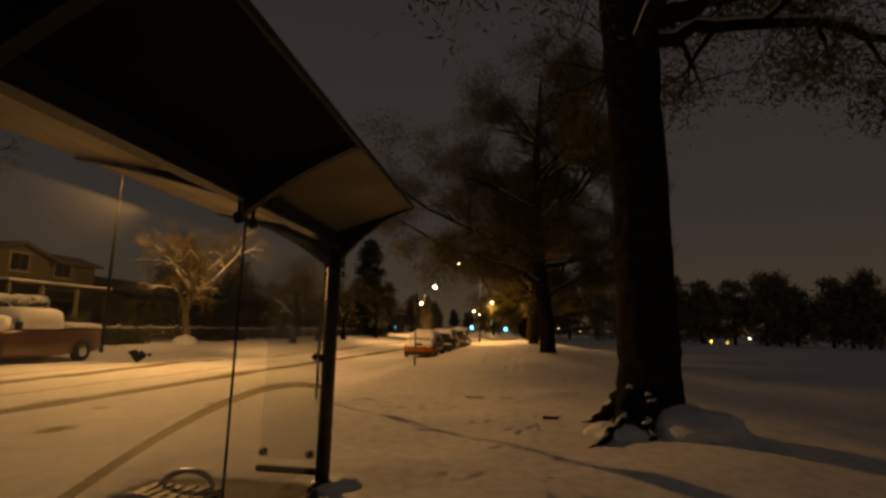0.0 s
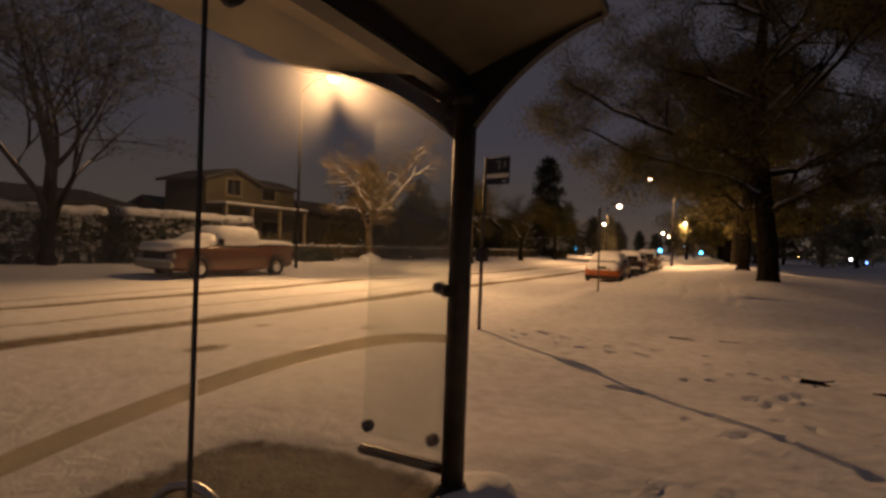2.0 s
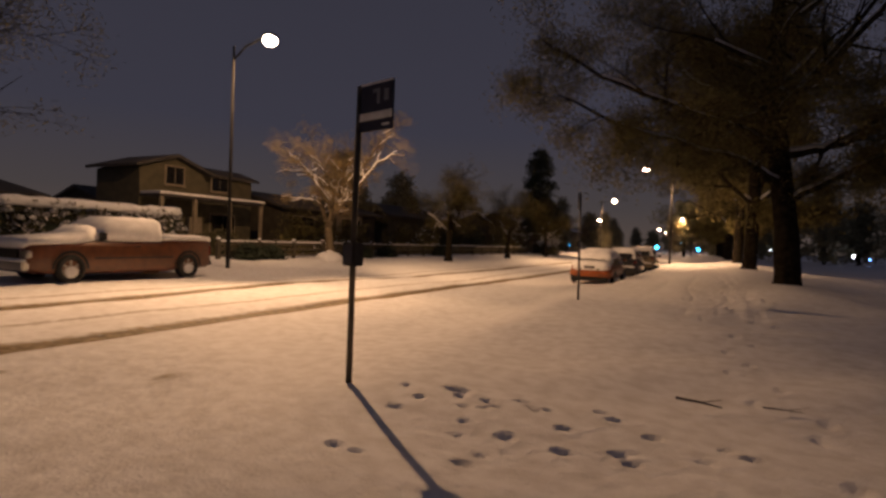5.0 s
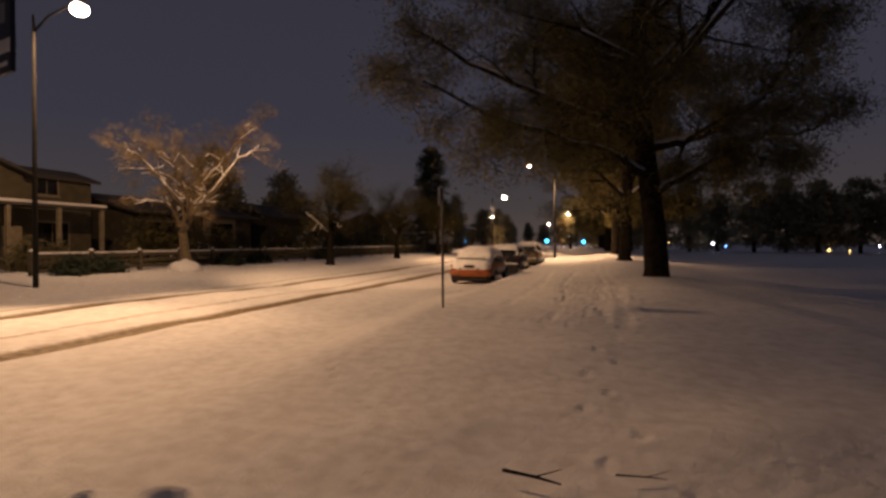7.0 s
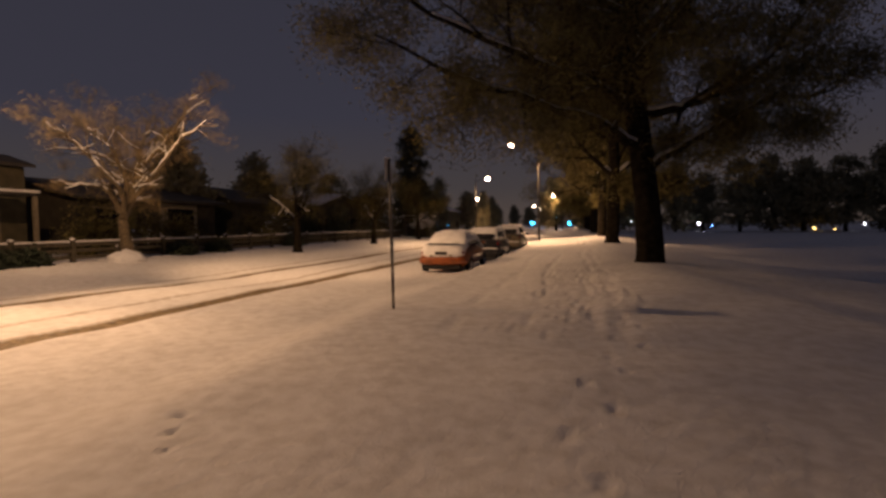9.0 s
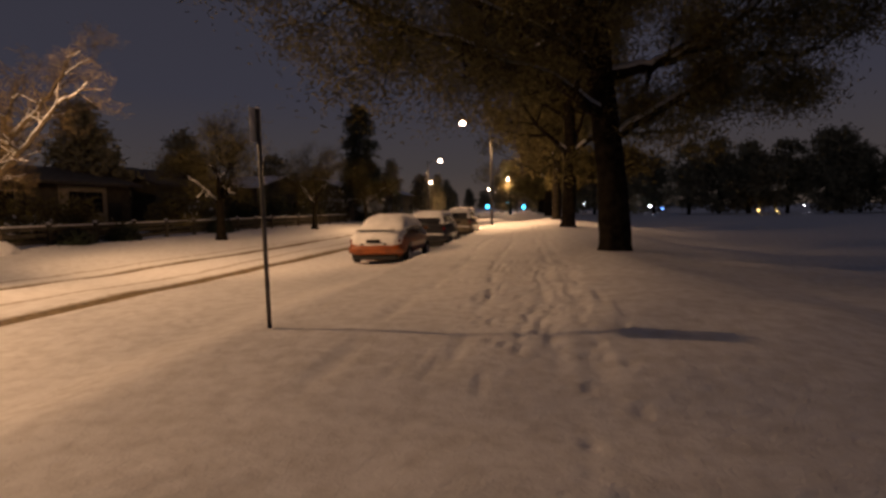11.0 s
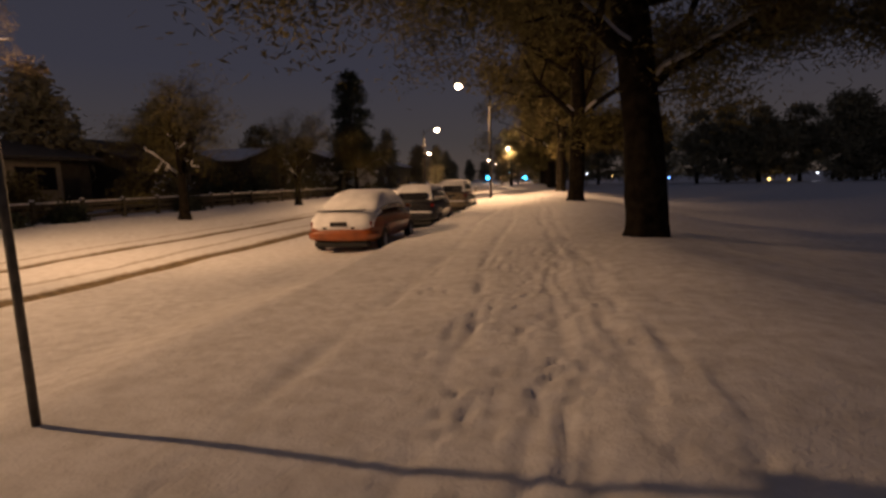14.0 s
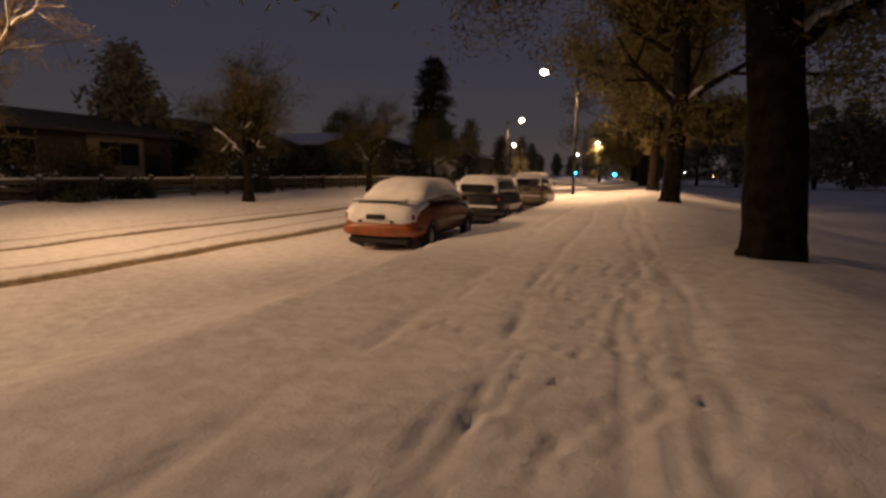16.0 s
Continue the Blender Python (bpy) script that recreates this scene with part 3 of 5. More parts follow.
street_tree((-19.0, 29.05, 0.22), 14, [((0, 0, -0.2), 0.42), ((0, 0, 0.35), 0.27), ((-0.08, -0.05, 1.1), 0.2), ((-0.16, -0.08, 1.8), 0.19)],
            [(1.8, spread_out((-0.5, 0, 2.8), (-1.1, -0.1, 3.3), (-2.0, -0.2, 3.4), (-2.9, -0.3, 3.5)), 1.2, 0.12), (1.8, spread_out((0.15, 0, 2.7), (0.3, 0.1, 3.4), (-0.6, 0.2, 4.4), (-2.0, 0.3, 5.0), (-3.3, 0.2, 4.9)), 1.8, 0.13), (1.8, spread_out((0.2, 0.1, 3.2), (0.5, 0.2, 4.6), (0.9, 0.1, 5.6), (1.5, 0.0, 6.4)), 1.8, 0.12), (1.8, spread_out((0.1, -0.1, 3.0), (-0.1, -0.3, 4.4), (-0.6, -0.4, 5.4), (-1.3, -0.4, 5.8)), 1.7, 0.11),
             (1.8, spread_out((0.2, 0, 2.7), (1.4, -0.2, 4.0), (2.2, -0.3, 5.0), (3.2, -0.4, 5.8), (4.1, -0.4, 5.9)), 1.9, 0.13), (1.8, spread_out((0.3, 0.1, 3.2), (0.9, 0.3, 4.5), (2.0, 0.3, 5.9), (2.7, 0.2, 7.0), (3.1, 0.2, 7.5)), 1.9, 0.13),
             (1.8, spread_out((0.2, 0.5, 3.0), (-0.2, 1.6, 4.4), (0.3, 2.6, 5.4), (0.2, 3.2, 5.8)), 2.0, 0.12), (1.8, spread_out((0.1, -0.5, 2.9), (-0.6, -1.5, 4.3), (-1.2, -2.2, 5.2), (-1.4, -3.0, 5.5)), 2.0, 0.12)],
            "pale bare tree with frosted, snow-lined branches behind the pavement", per_tip=12, leaf=FROSTED, bark=PALE_BARK, spread=0.17, size=0.14, wide=0.14, snow_least=0.012, split=(3, 4), crown_label="frosted fine twigs")
small_limbs = [(1.9, [(-0.7, -0.1, 2.6), (-1.5, -0.2, 3.3), (-2.3, 0, 3.6)], 1.6, 0.13), (1.9, [(0.3, 0.1, 2.5), (0.6, 0.2, 3.4), (0.8, 0.3, 4.4)], 1.7, 0.12), (2.1, (-0.2, 0.7, 1.0), 3.2, 0.1), (2.2, (0.2, -0.5, 1.0), 3.4, 0.1), (2.2, (0, 0, 1.0), 3.6, 0.1)]
small = street_tree((-16.9, 40.0, 0.12), 31, [((0, 0, -0.2), 0.34), ((0, 0, 0.3), 0.24), ((0, -0.03, 1.2), 0.2), ((0.05, -0.1, 2.2), 0.19)], small_limbs,
                    "small street tree with a forked trunk and snow in its forks", per_tip=20, spread=0.3, size=0.11, wide=0.35, split=(4, 5), snow_least=0.03, group="small trees along the far pavement")
for tx, ty, turn in ((-17.2, 53.7, 70), (-17.4, 68.0, 190)):
    copy_thing(small, pose(tx, ty, 0.12, 0, 0, turn))
# upright tree by the hedge
street_tree((-20.0, 11.2, 0.22), 40, [((0, 0, -0.2), 0.3), ((0, 0, 0.5), 0.22), ((0, 0, 2.2), 0.2), ((0.05, 0.05, 4.0), 0.16)],
            [(1.2, (0.05, 0.14, 1), 6.5, 0.12), (1.4, (0.1, -0.16, 1), 6.5, 0.12), (2.4, (0.1, 0.3, 1.3), 5.5, 0.1), (2.6, (0.2, -0.3, 1.3), 5.5, 0.1), (3.0, (-0.3, 0.1, 1.3), 5.5, 0.1), (3.4, (0.2, 0.35, 1), 5.0, 0.09), (3.4, (0.1, -0.4, 1), 5.0, 0.09), (3.8, (0, -0.1, 1), 6.0, 0.1)],
            "upright bare tree with steep branches beside the hedge", per_tip=34, spread=0.28, size=0.1, wide=0.4)


def conifer(at, height, radius, seed, label):
    rng = random.Random(seed)
    t = thing("conifer", at, label, "tree")
    tube("trunk", [(0, 0, -0.2), (0, 0, height * 0.5), (0, 0, height * 0.95)], [0.28, 0.18, 0.03], BARK, t)
    tips = []
    for k in range(260):
        z = height * (0.06 + 0.92 * rng.random() ** 0.9)
        r = radius * (1 - 0.75 * (z / height) ** 4.0) * rng.uniform(0.55, 1.05) + 0.12
        a = rng.uniform(0, 2 * math.pi)
        tips.append((Vector((0.3 * r * math.cos(a), 0.3 * r * math.sin(a), z + 0.2)), Vector((r * math.cos(a), r * math.sin(a), z - 0.25))))
    v, f = foliage(rng, tips, 34, 0.28, 0.26)
    tagged(mesh_part("crown", v, f, NEEDLE, t, "dense dark needles"), kind="stuff")
    return t


conifer((-22.9, 83.0, 0.25), 15.8, 3.2, 3, "tall dark columnar conifer behind the houses")
conifer((-20.4, 76.0, 0.25), 8.2, 3.4, 5, "broad dark conifer beside the far pavement")


def shrub(at, size, seed, label, snow=0.25, leaf=HEDGE_LEAF):
    rng = random.Random(seed)
    t = thing("shrub", at, label, "shrub")
    tips = []
    for k in range(90):
        d = Vector((rng.gauss(0, 1), rng.gauss(0, 1), abs(rng.gauss(0, 1)))).normalized()
        q = Vector((d.x * size[0], d.y * size[1], d.z * size[2]))
        tips.append((q * 0.35, q * rng.uniform(0.75, 1.05)))
    out = []
    for a, b in tips[:24]:
        out.append(([Vector((0, 0, -0.1)), a, b], [0.035, 0.022, 0.008], 0))
    v, f = limb_meshes(out)
    tagged(mesh_part("stem", v, f, BARK, t), kind="stuff")
    v, f = foliage(rng, tips, 30, 0.22, 0.13)
    tagged(mesh_part("foliage", v, f, leaf, t), kind="stuff")
    if snow:
        v, f = foliage(rng, [(a.lerp(b, 0.8), b) for a, b in tips if b.z > size[2] * 0.45], int(60 * snow), 0.2, 0.16)
        tagged(mesh_part("snow", v, f, SNOW, t, "clumps of snow on the leaves"), kind="stuff")
    return t


for k, (sx, sy, a, b, c, sn) in enumerate(((-23.5, 25.2, 1.2, 1.6, 1.6, 0.0), (-22.6, 33.5, 1.0, 1.7, 1.5, 0.03), (-22.4, 46.8, 1.3, 2.0, 2.6, 0.02), (-22.5, 51.5, 1.5, 2.2, 3.6, 0.0), (-22.6, 57.5, 1.6, 2.4, 4.2, 0.0),
                                           (-22.0, 64.0, 1.6, 2.6, 4.0, 0.03), (-18.6, 73.5, 1.4, 2.0, 3.0, 1.2), (-21.5, 70.0, 1.6, 2.2, 3.6, 0.05), (-20.8, 13.75, 0.5, 0.4, 2.5, 0.0))):
    shrub((sx, sy, 0.2), (a, b, c), 60 + k, "snow-laden shrub beside the far pavement" if sn > 1 else "dark overgrown shrub behind the low fence" if k < 8 else "dark narrow evergreen in the gap of the hedge", sn, NEEDLE if k in (3, 4, 8) else HEDGE_LEAF)

for k, (sx, sy, a, b, c) in enumerate(((-19.9, 23.9, 0.45, 0.5, 0.8), (-19.8, 25.3, 0.5, 0.6, 0.7), (-19.9, 33.4, 0.4, 0.6, 0.75), (-19.9, 36.2, 0.45, 0.8, 0.8), (-19.9, 44.6, 0.4, 0.9, 0.9))):
    shrub((sx, sy, 0.15), (a, b, c), 90 + k, "low dark evergreen shrub in front of the fence", 0.0, NEEDLE)
BRUSH = random.Random(19)
for k, sy in enumerate((31.5, 34.5, 37.0, 46.0, 48.5, 53.5, 56.0, 60.5, 62.5, 67.0, 72.0, 79.0)):
    hgt = 2.6 + 0.045 * (sy - 30) + BRUSH.uniform(-0.5, 0.9)
    shrub((-24.0 + BRUSH.uniform(-0.8, 0.6), sy, 0.2), (1.5, 1.9, hgt), 300 + k, "tall overgrown brush with withered leaves behind the fence", 0.0, LEAF)


def far_tree(at, seed, height, width):
    rng = random.Random(seed)
    t = thing("park_tree", at, "dark bare-looking tree far off in the snow", "tree", "far trees round the field and street")
    tube("trunk", [(0, 0, -0.3), (0.1, 0, height * 0.35), (0, 0.1, height * 0.9)], [0.4, 0.3, 0.05], BARK, t, sides=7)
    tips = []
    for k in range(120):
        d = Vector((rng.gauss(0, 1), rng.gauss(0, 1), rng.gauss(0, 1))).normalized() * rng.uniform(0.5, 1.0)
        w = width * (0.95 - 0.35 * d.z)
        q = Vector((d.x * w, d.y * w, height * 0.5 + d.z * height * 0.48))
        tips.append((q.lerp(Vector((0, 0, q.z)), 0.4), q))
    v, f = foliage(rng, tips, 36, 0.75, 0.54)
    tagged(mesh_part("crown", v, f, HAZED_TWIG, t), kind="stuff")
    return t


far_kinds = [far_tree((44, 128, -0.6), 1, 15.5, 5.0), far_tree((58, 122, -0.6), 2, 16.5, 4.6), far_tree((70, 118, -0.6), 3, 14.0, 5.4)]
frng = random.Random(77)
for k in range(26):
    a = radians(-7 + k * 2.9)
    d = 128 + frng.uniform(-10, 14) - k * 0.6
    copy_thing(far_kinds[k % 3], pose(4 + d * math.sin(a) + 8, d * math.cos(a) + 15, -0.7, 0, 0, frng.uniform(0, 360)))

for k in range(13):
    copy_thing(far_kinds[k % 3], pose(-78 + k * 9.5 + frng.uniform(-3, 3), 372 + frng.uniform(-14, 14), -0.3, 0, 0, frng.uniform(0, 360)))
for tx, ty in ((-31, 46), (-34, 61), (-33, 78), (-30, 104), (-29, 121), (-27, 143), (-28, 172), (-30, 205)):
    copy_thing(far_kinds[int(ty) % 3], pose(tx, ty, 0.1, 0, 0, ty * 7)).scale = (0.62, 0.62, 0.6 if ty < 100 else 0.75)


# ---- bus shelter ----
def bus_shelter():
    s = thing("bus_shelter", (-1.05, 0, 0), "glass bus shelter with a dark winged steel roof", "bus shelter")
    frames = (4.1, 2.3, 0.5, -1.3)
    # posts stand at both ends
    for y in (4.1, -1.3):
        tube("post", [(0.02, y, -0.05), (0.02, y, 2.32)], 0.066, POST_STEEL, s, sides=18)
        bm = bmesh.new()
        bmesh.ops.create_cone(bm, cap_ends=True, segments=18, radius1=0.15, radius2=0.08, depth=0.12, matrix=Matrix.Translation((0.02, y, 0.03)))
        part("post_base", bm, DARK_STEEL, s, "", True)
        bm = bmesh.new()
        bmesh.ops.create_cone(bm, cap_ends=True, segments=18, radius1=0.075, radius2=0.09, depth=0.08, matrix=Matrix.Translation((0.02, y, 2.3)))
        part("collar", bm, DARK_STEEL, s, "", True)
    # beam along the top of the glass
    part("beam", box((-0.06, -1.45, 2.3), (0.07, 4.2, 2.42), 0.012), DARK_STEEL, s)
    part("gutter", box((-0.14, -1.45, 2.385), (-0.062, 4.2, 2.425), 0.01), LIT_CANOPY, s, "pale edge strip below the canopy")
    # winged brackets: curved steel plates across the roof
    for y in frames:
        for sign, reach, top in ((1, 0.74, 2.66), (-1, 1.22, 2.62)):
            bm = bmesh.new()
            n = 10
            upper, lower = [], []
            for i in range(n + 1):
                k = i / n
                x = sign * (0.03 + k * reach)
                zu = 2.42 + (top - 2.42) * k ** 0.9
                zl = zu - 0.012 - (0.34 if y in (4.1, -1.3) else 0.2 if sign > 0 else 0.1) * (1 - k) ** (2.1 if y in (4.1, -1.3) else 1.5)
                upper.append((x, zu))
                lower.append((x, zl))
            ring = upper + lower[::-1]
            fr = [bm.verts.new((x, y - 0.03, z)) for x, z in ring]
            bk = [bm.verts.new((x, y + 0.03, z)) for x, z in ring]
            m = len(ring)
            for i in range(m):
                bm.faces.new((fr[i], fr[(i + 1) % m], bk[(i + 1) % m], bk[i]))
            for i in range(n):
                bm.faces.new((fr[i], fr[m - 1 - i], fr[m - 2 - i], fr[i + 1]))
                bm.faces.new((bk[i + 1], bk[m - 2 - i], bk[m - 1 - i], bk[i]))
            bmesh.ops.recalc_face_normals(bm, faces=bm.faces)
            part("bracket", bm, DARK_STEEL, s)
    # canopy wings, one sheet a bay and side
    for y0, y1 in zip(frames[1:], frames[:-1]):
        for sign, reach, top in ((1, 0.76, 2.67), (-1, 1.24, 2.63)):
            bm = bmesh.new()
            n = 8
            rows = []
            for i in range(n + 1):
                k = i / n
                x, z = sign * (0.03 + k * reach), 2.43 + (top - 2.43) * k ** 0.9
                rows.append([bm.verts.new((x, y, z + dz)) for y in (y0 + 0.02, y1 + (0.05 if y1 > 4 else -0.02)) for dz in (0.006, 0.03)])
            for a, b in zip(rows, rows[1:]):
                bm.faces.new((a[0], b[0], b[2], a[2]))
                bm.faces.new((a[1], a[3], b[3], b[1]))
                bm.faces.new((a[0], a[1], b[1], b[0]))
                bm.faces.new((a[2], b[2], b[3], a[3]))
            bm.faces.new(rows[0])
            bm.faces.new(rows[-1])
            bmesh.ops.recalc_face_normals(bm, faces=bm.faces)
            # pale where the wing is lit, darker bays for the shade beneath
            part("canopy_panel", bm, LIT_CANOPY if sign < 0 else SHADED_CANOPY if y1 > 4 else DEEP_SHADE_CANOPY, s)
            bm = bmesh.new()
            rr = random.Random(int(y1 * 10) + sign)
            rows = []
            for i in range(n + 1):
                k = i / n
                x, z = sign * (0.0 + k * (reach + 0.01)), 2.462 + (top - 2.43) * k ** 0.9
                rows.append([bm.verts.new((x, y0 + (y1 + 0.04 - y0) * j / 8, z + (0.0 if i == n else 0.05 + 0.02 * rr.random()))) for j in range(9)])
            for a, b in zip(rows, rows[1:]):
                for j in range(8):
                    bm.faces.new((a[j], b[j], b[j + 1], a[j + 1]))
            bmesh.ops.recalc_face_normals(bm, faces=bm.faces)
            part("snow", bm, SNOW, s, "snow lying on the canopy", True)
        part("edge_strip", box((0.775, y0, 2.655), (0.8, y1, 2.7), 0.005), POST_STEEL, s)
    # glass: long wall in panes, and a short return at the end
    for y0, y1 in ((2.385, 4.02), (0.515, 2.375), (-1.22, 0.485)):
        pane = part("pane", box((-0.006, y0, 0.26), (0.006, y1, 2.22)), PANE, s, "clear glass pane")
        pane.visible_shadow = False
    pane = part("pane", box((-0.61, 4.094, 0.26), (-0.06, 4.106, 2.22)), PANE, s, "clear glass pane")
    pane.visible_shadow = False
    # reflected curve in the glass, laid on the panes as a thin hazy strip
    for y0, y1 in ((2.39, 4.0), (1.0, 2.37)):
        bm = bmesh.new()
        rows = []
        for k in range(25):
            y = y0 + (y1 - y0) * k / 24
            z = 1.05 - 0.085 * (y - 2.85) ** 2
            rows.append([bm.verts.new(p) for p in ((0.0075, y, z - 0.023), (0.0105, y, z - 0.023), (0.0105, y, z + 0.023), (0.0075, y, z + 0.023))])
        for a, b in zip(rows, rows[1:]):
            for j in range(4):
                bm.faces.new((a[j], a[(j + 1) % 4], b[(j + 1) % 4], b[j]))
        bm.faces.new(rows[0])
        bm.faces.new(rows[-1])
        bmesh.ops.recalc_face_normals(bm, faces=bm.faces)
        st = part("reflection_streak", bm, STREAK, s, "yellowish curve standing for a reflection in the glass")
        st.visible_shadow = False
    for y in (2.38, 0.5):
        part("joint", box((-0.008, y - 0.003, 0.26), (0.008, y + 0.003, 2.22)), DARK_STEEL, s, "dark seal between two panes")

    def clamp(x, y, z, axis_x=True, stem=True):
        bm = bmesh.new()
        turn = Euler((0, radians(90), 0)).to_matrix().to_4x4() if axis_x else Euler((radians(90), 0, 0)).to_matrix().to_4x4()
        bmesh.ops.create_cone(bm, cap_ends=True, segments=16, radius1=0.04, radius2=0.035, depth=0.05, matrix=Matrix.Translation((x, y, z)) @ turn)
        bmesh.ops.bevel(bm, geom=list(bm.edges), offset=0.006, segments=1, affect="EDGES")
        if stem:
            add_box(bm, (x - 0.01, y - 0.01, z + 0.03), (x + 0.01, y + 0.01, z + 0.16))
        part("clamp", bm, DARK_STEEL, s, "", True)

    for y in (2.38, 0.5):
        for d in (-0.09, 0.09):
            clamp(0.0, y + d, 2.19)
            clamp(0.0, y + d, 0.3, stem=False)
    clamp(0.0, 3.93, 2.19)
    clamp(-0.12, 4.1, 2.17, False)
    clamp(-0.11, 4.1, 1.21, False, False)
    clamp(0.0, 3.98, 1.21, True, False)
    for x in (-0.12, -0.58):
        clamp(x, 4.1, 0.31, False, False)
    part("foot_rail", box((-0.64, 4.07, 0.13), (0.0, 4.13, 0.19), 0.015), DARK_STEEL, s)
    part("kerb_strip", box((-0.03, -1.2, -0.03), (0.03, 4.0, 0.05), 0.01), CONCRETE, s)
    # slush frozen to a pane
    rr = random.Random(2)
    bm = bmesh.new()
    for k in range(16):
        bmesh.ops.create_icosphere(bm, subdivisions=1, radius=rr.uniform(0.008, 0.02), matrix=Matrix.Translation((-0.01, 1.5 + rr.gauss(0, 0.035), 1.35 + rr.gauss(0, 0.012))) @ Matrix.Diagonal((0.25, 1.4, 0.8, 1)))
    part("slush_patch", bm, SLUSH, s, "dark slush frozen to the glass", True)
    return s


bus_shelter()


def snow_drift(at, a, b, h, seed, label):
    rr = random.Random(seed)
    bm = bmesh.new()
    bmesh.ops.create_icosphere(bm, subdivisions=4, radius=1.0)
    for v in bm.verts:
        q = v.co.copy()
        n = 1 + 0.22 * noise.noise(q * 1.7 + Vector((seed, 0, 0))) + 0.08 * noise.noise(q * 5)
        v.co = Vector((q.x * a * n, q.y * b * n, q.z * h * n if q.z > 0 else q.z * 0.1))
    ob = part("snow_drift", bm, SNOW, None, "", True)
    ob.matrix_world = pose(*at)
    return tagged(ob, label, "snow drift")


snow_drift((-0.92, 4.2, -0.03), 0.26, 0.3, 0.12, 3, "small heap of snow against the shelter post")
snow_drift((2.28, 7.55, -0.03), 0.5, 0.45, 0.2, 5, "snow drifted against the roots of the big tree")
snow_drift((3.5, 7.95, -0.05), 0.85, 0.75, 0.5, 9, "snow drifted against the foot of the big tree")
snow_drift((-18.95, 28.9, 0.15), 0.7, 0.8, 0.55, 7, "snow heaped round the foot of the pale tree")


def root(at, points, r, seed, label):
    """A knotted root running out from the trunk, with snow caught along it."""
    rr = random.Random(seed)
    t = thing("tree_root", at, label, "root", "roots of the big tree")
    fine, rad = [], []
    n = 12
    for i in range(n + 1):
        k = i / n * (len(points) - 1)
        a = min(len(points) - 2, int(k))
        p = Vector(points[a]).lerp(Vector(points[a + 1]), k - a)
        fine.append(p + Vector((rr.gauss(0, 0.03), rr.gauss(0, 0.03), rr.gauss(0, 0.015))))
        rad.append(r * (1 - 0.75 * i / n) * rr.uniform(0.8, 1.2))
    v, f = tube_data(fine, rad, 9)
    mesh_part("root_limb", v, f, BARK, t, "", True)
    v, f = [], []
    for i in range(0, n, 3):
        tube_data([p + Vector((0, 0, q * 0.75)) for p, q in zip(fine[i:i + 3], rad[i:i + 3])], [q * rr.uniform(0.3, 0.6) for q in rad[i:i + 3]], 6, v, f)
    tagged(mesh_part("snow", v, f, SNOW, t, "patches of snow on the root", True), kind="stuff")


root((2.95, 8.3, 0), [(-0.32, -0.2, 0.6), (-0.5, -0.5, 0.2), (-0.8, -1.0, 0.08), (-1.25, -1.65, -0.04)], 0.16, 1, "knotted root of the big tree, half under snow")
root((2.95, 8.3, 0), [(-0.1, -0.38, 0.6), (-0.15, -0.65, 0.2), (-0.3, -1.1, -0.02)], 0.15, 2, "thick root of the big tree, half under snow")
root((2.95, 8.3, 0), [(-0.4, 0.1, 0.5), (-0.7, 0.15, 0.12), (-1.1, 0.2, -0.05)], 0.17, 3, "short root of the big tree, half under snow")


def bench():
    b = thing("bench", (-1.5, 1.7, -0.07), "slatted bench with steel hoop armrests inside the shelter", "bench")
    for k in range(6):
        x = -0.24 + k * 0.09
        part("slat", box((x - 0.036, -1.15, 0.43), (x + 0.036, 1.05, 0.46), 0.006), BENCH_WOOD, b)
    for y in (-0.95, 0.45, 1.0):
        part("rail", box((-0.27, y - 0.025, 0.39), (0.25, y + 0.025, 0.428), 0.005), DARK_STEEL, b)
    for y in (-0.8, 0.85):
        for x in (-0.2, 0.18):
            tube("leg", [(x, y, -0.05), (x, y, 0.395)], 0.025, DARK_STEEL, b)
    for y in (-0.95, 0.45, 1.02):
        pts = [(0.19 * math.cos(a) - 0.01, y + 0.05 * math.sin(a), 0.45 + 0.1 * math.sin(a)) for a in np.linspace(0, math.pi, 13)]
        tube("armrest", pts, 0.02, BRIGHT_STEEL, b, "bright steel hoop armrest")
    part("snow", box((-0.28, -1.1, 0.462), (-0.02, 0.4, 0.475), 0.006), SNOW, b, "thin snow blown onto the slats")
    return b


bench()


# ---- signs and poles ----
def bus_stop_sign():
    s = thing("bus_stop_sign", (-3.3, 9.85, -0.03), "bus stop sign on a thin steel pole in the snow", "sign", turn=-14)
    tube("pole", [(0, 0, -0.1), (0.0, 0, 1.5), (0.03, 0, 3.03)], 0.032, POST_STEEL, s)
    p = part("plate", box((0.035, -0.012, 2.56), (0.52, 0.012, 3.02), 0.004), SIGN_DARK, s, "dark sign plate")
    for y in (-0.016, 0.0125):
        part("band", box((0.04, y, 2.67), (0.515, y + 0.0035, 2.745)), SIGN_WHITE, p, "white band")
        part("mark", box((0.3, y, 2.82), (0.335, y + 0.0035, 2.97)), SIGN_DIM, p, "plain white mark")
        part("mark", box((0.24, y, 2.935), (0.299, y + 0.0035, 2.97)), SIGN_DIM, p)
        part("mark", box((0.4, y, 2.84), (0.46, y + 0.0035, 2.95)), SIGN_DIM, p)
        part("line", box((0.38, y, 2.6), (0.48, y + 0.0035, 2.622)), SIGN_WHITE, p, "line of lettering too small to read")
    part("snow", box((0.035, -0.018, 3.021), (0.52, 0.018, 3.04), 0.006), SNOW, s)
    c = part("timetable_case", box((-0.09, -0.07, 1.22), (0.09, 0.07, 1.46), 0.012), DARK_STEEL, s, "dark timetable case")
    part("sheet", box((-0.07, -0.0745, 1.25), (0.07, -0.0705, 1.43)), SIGN_DARK, c)
    return s


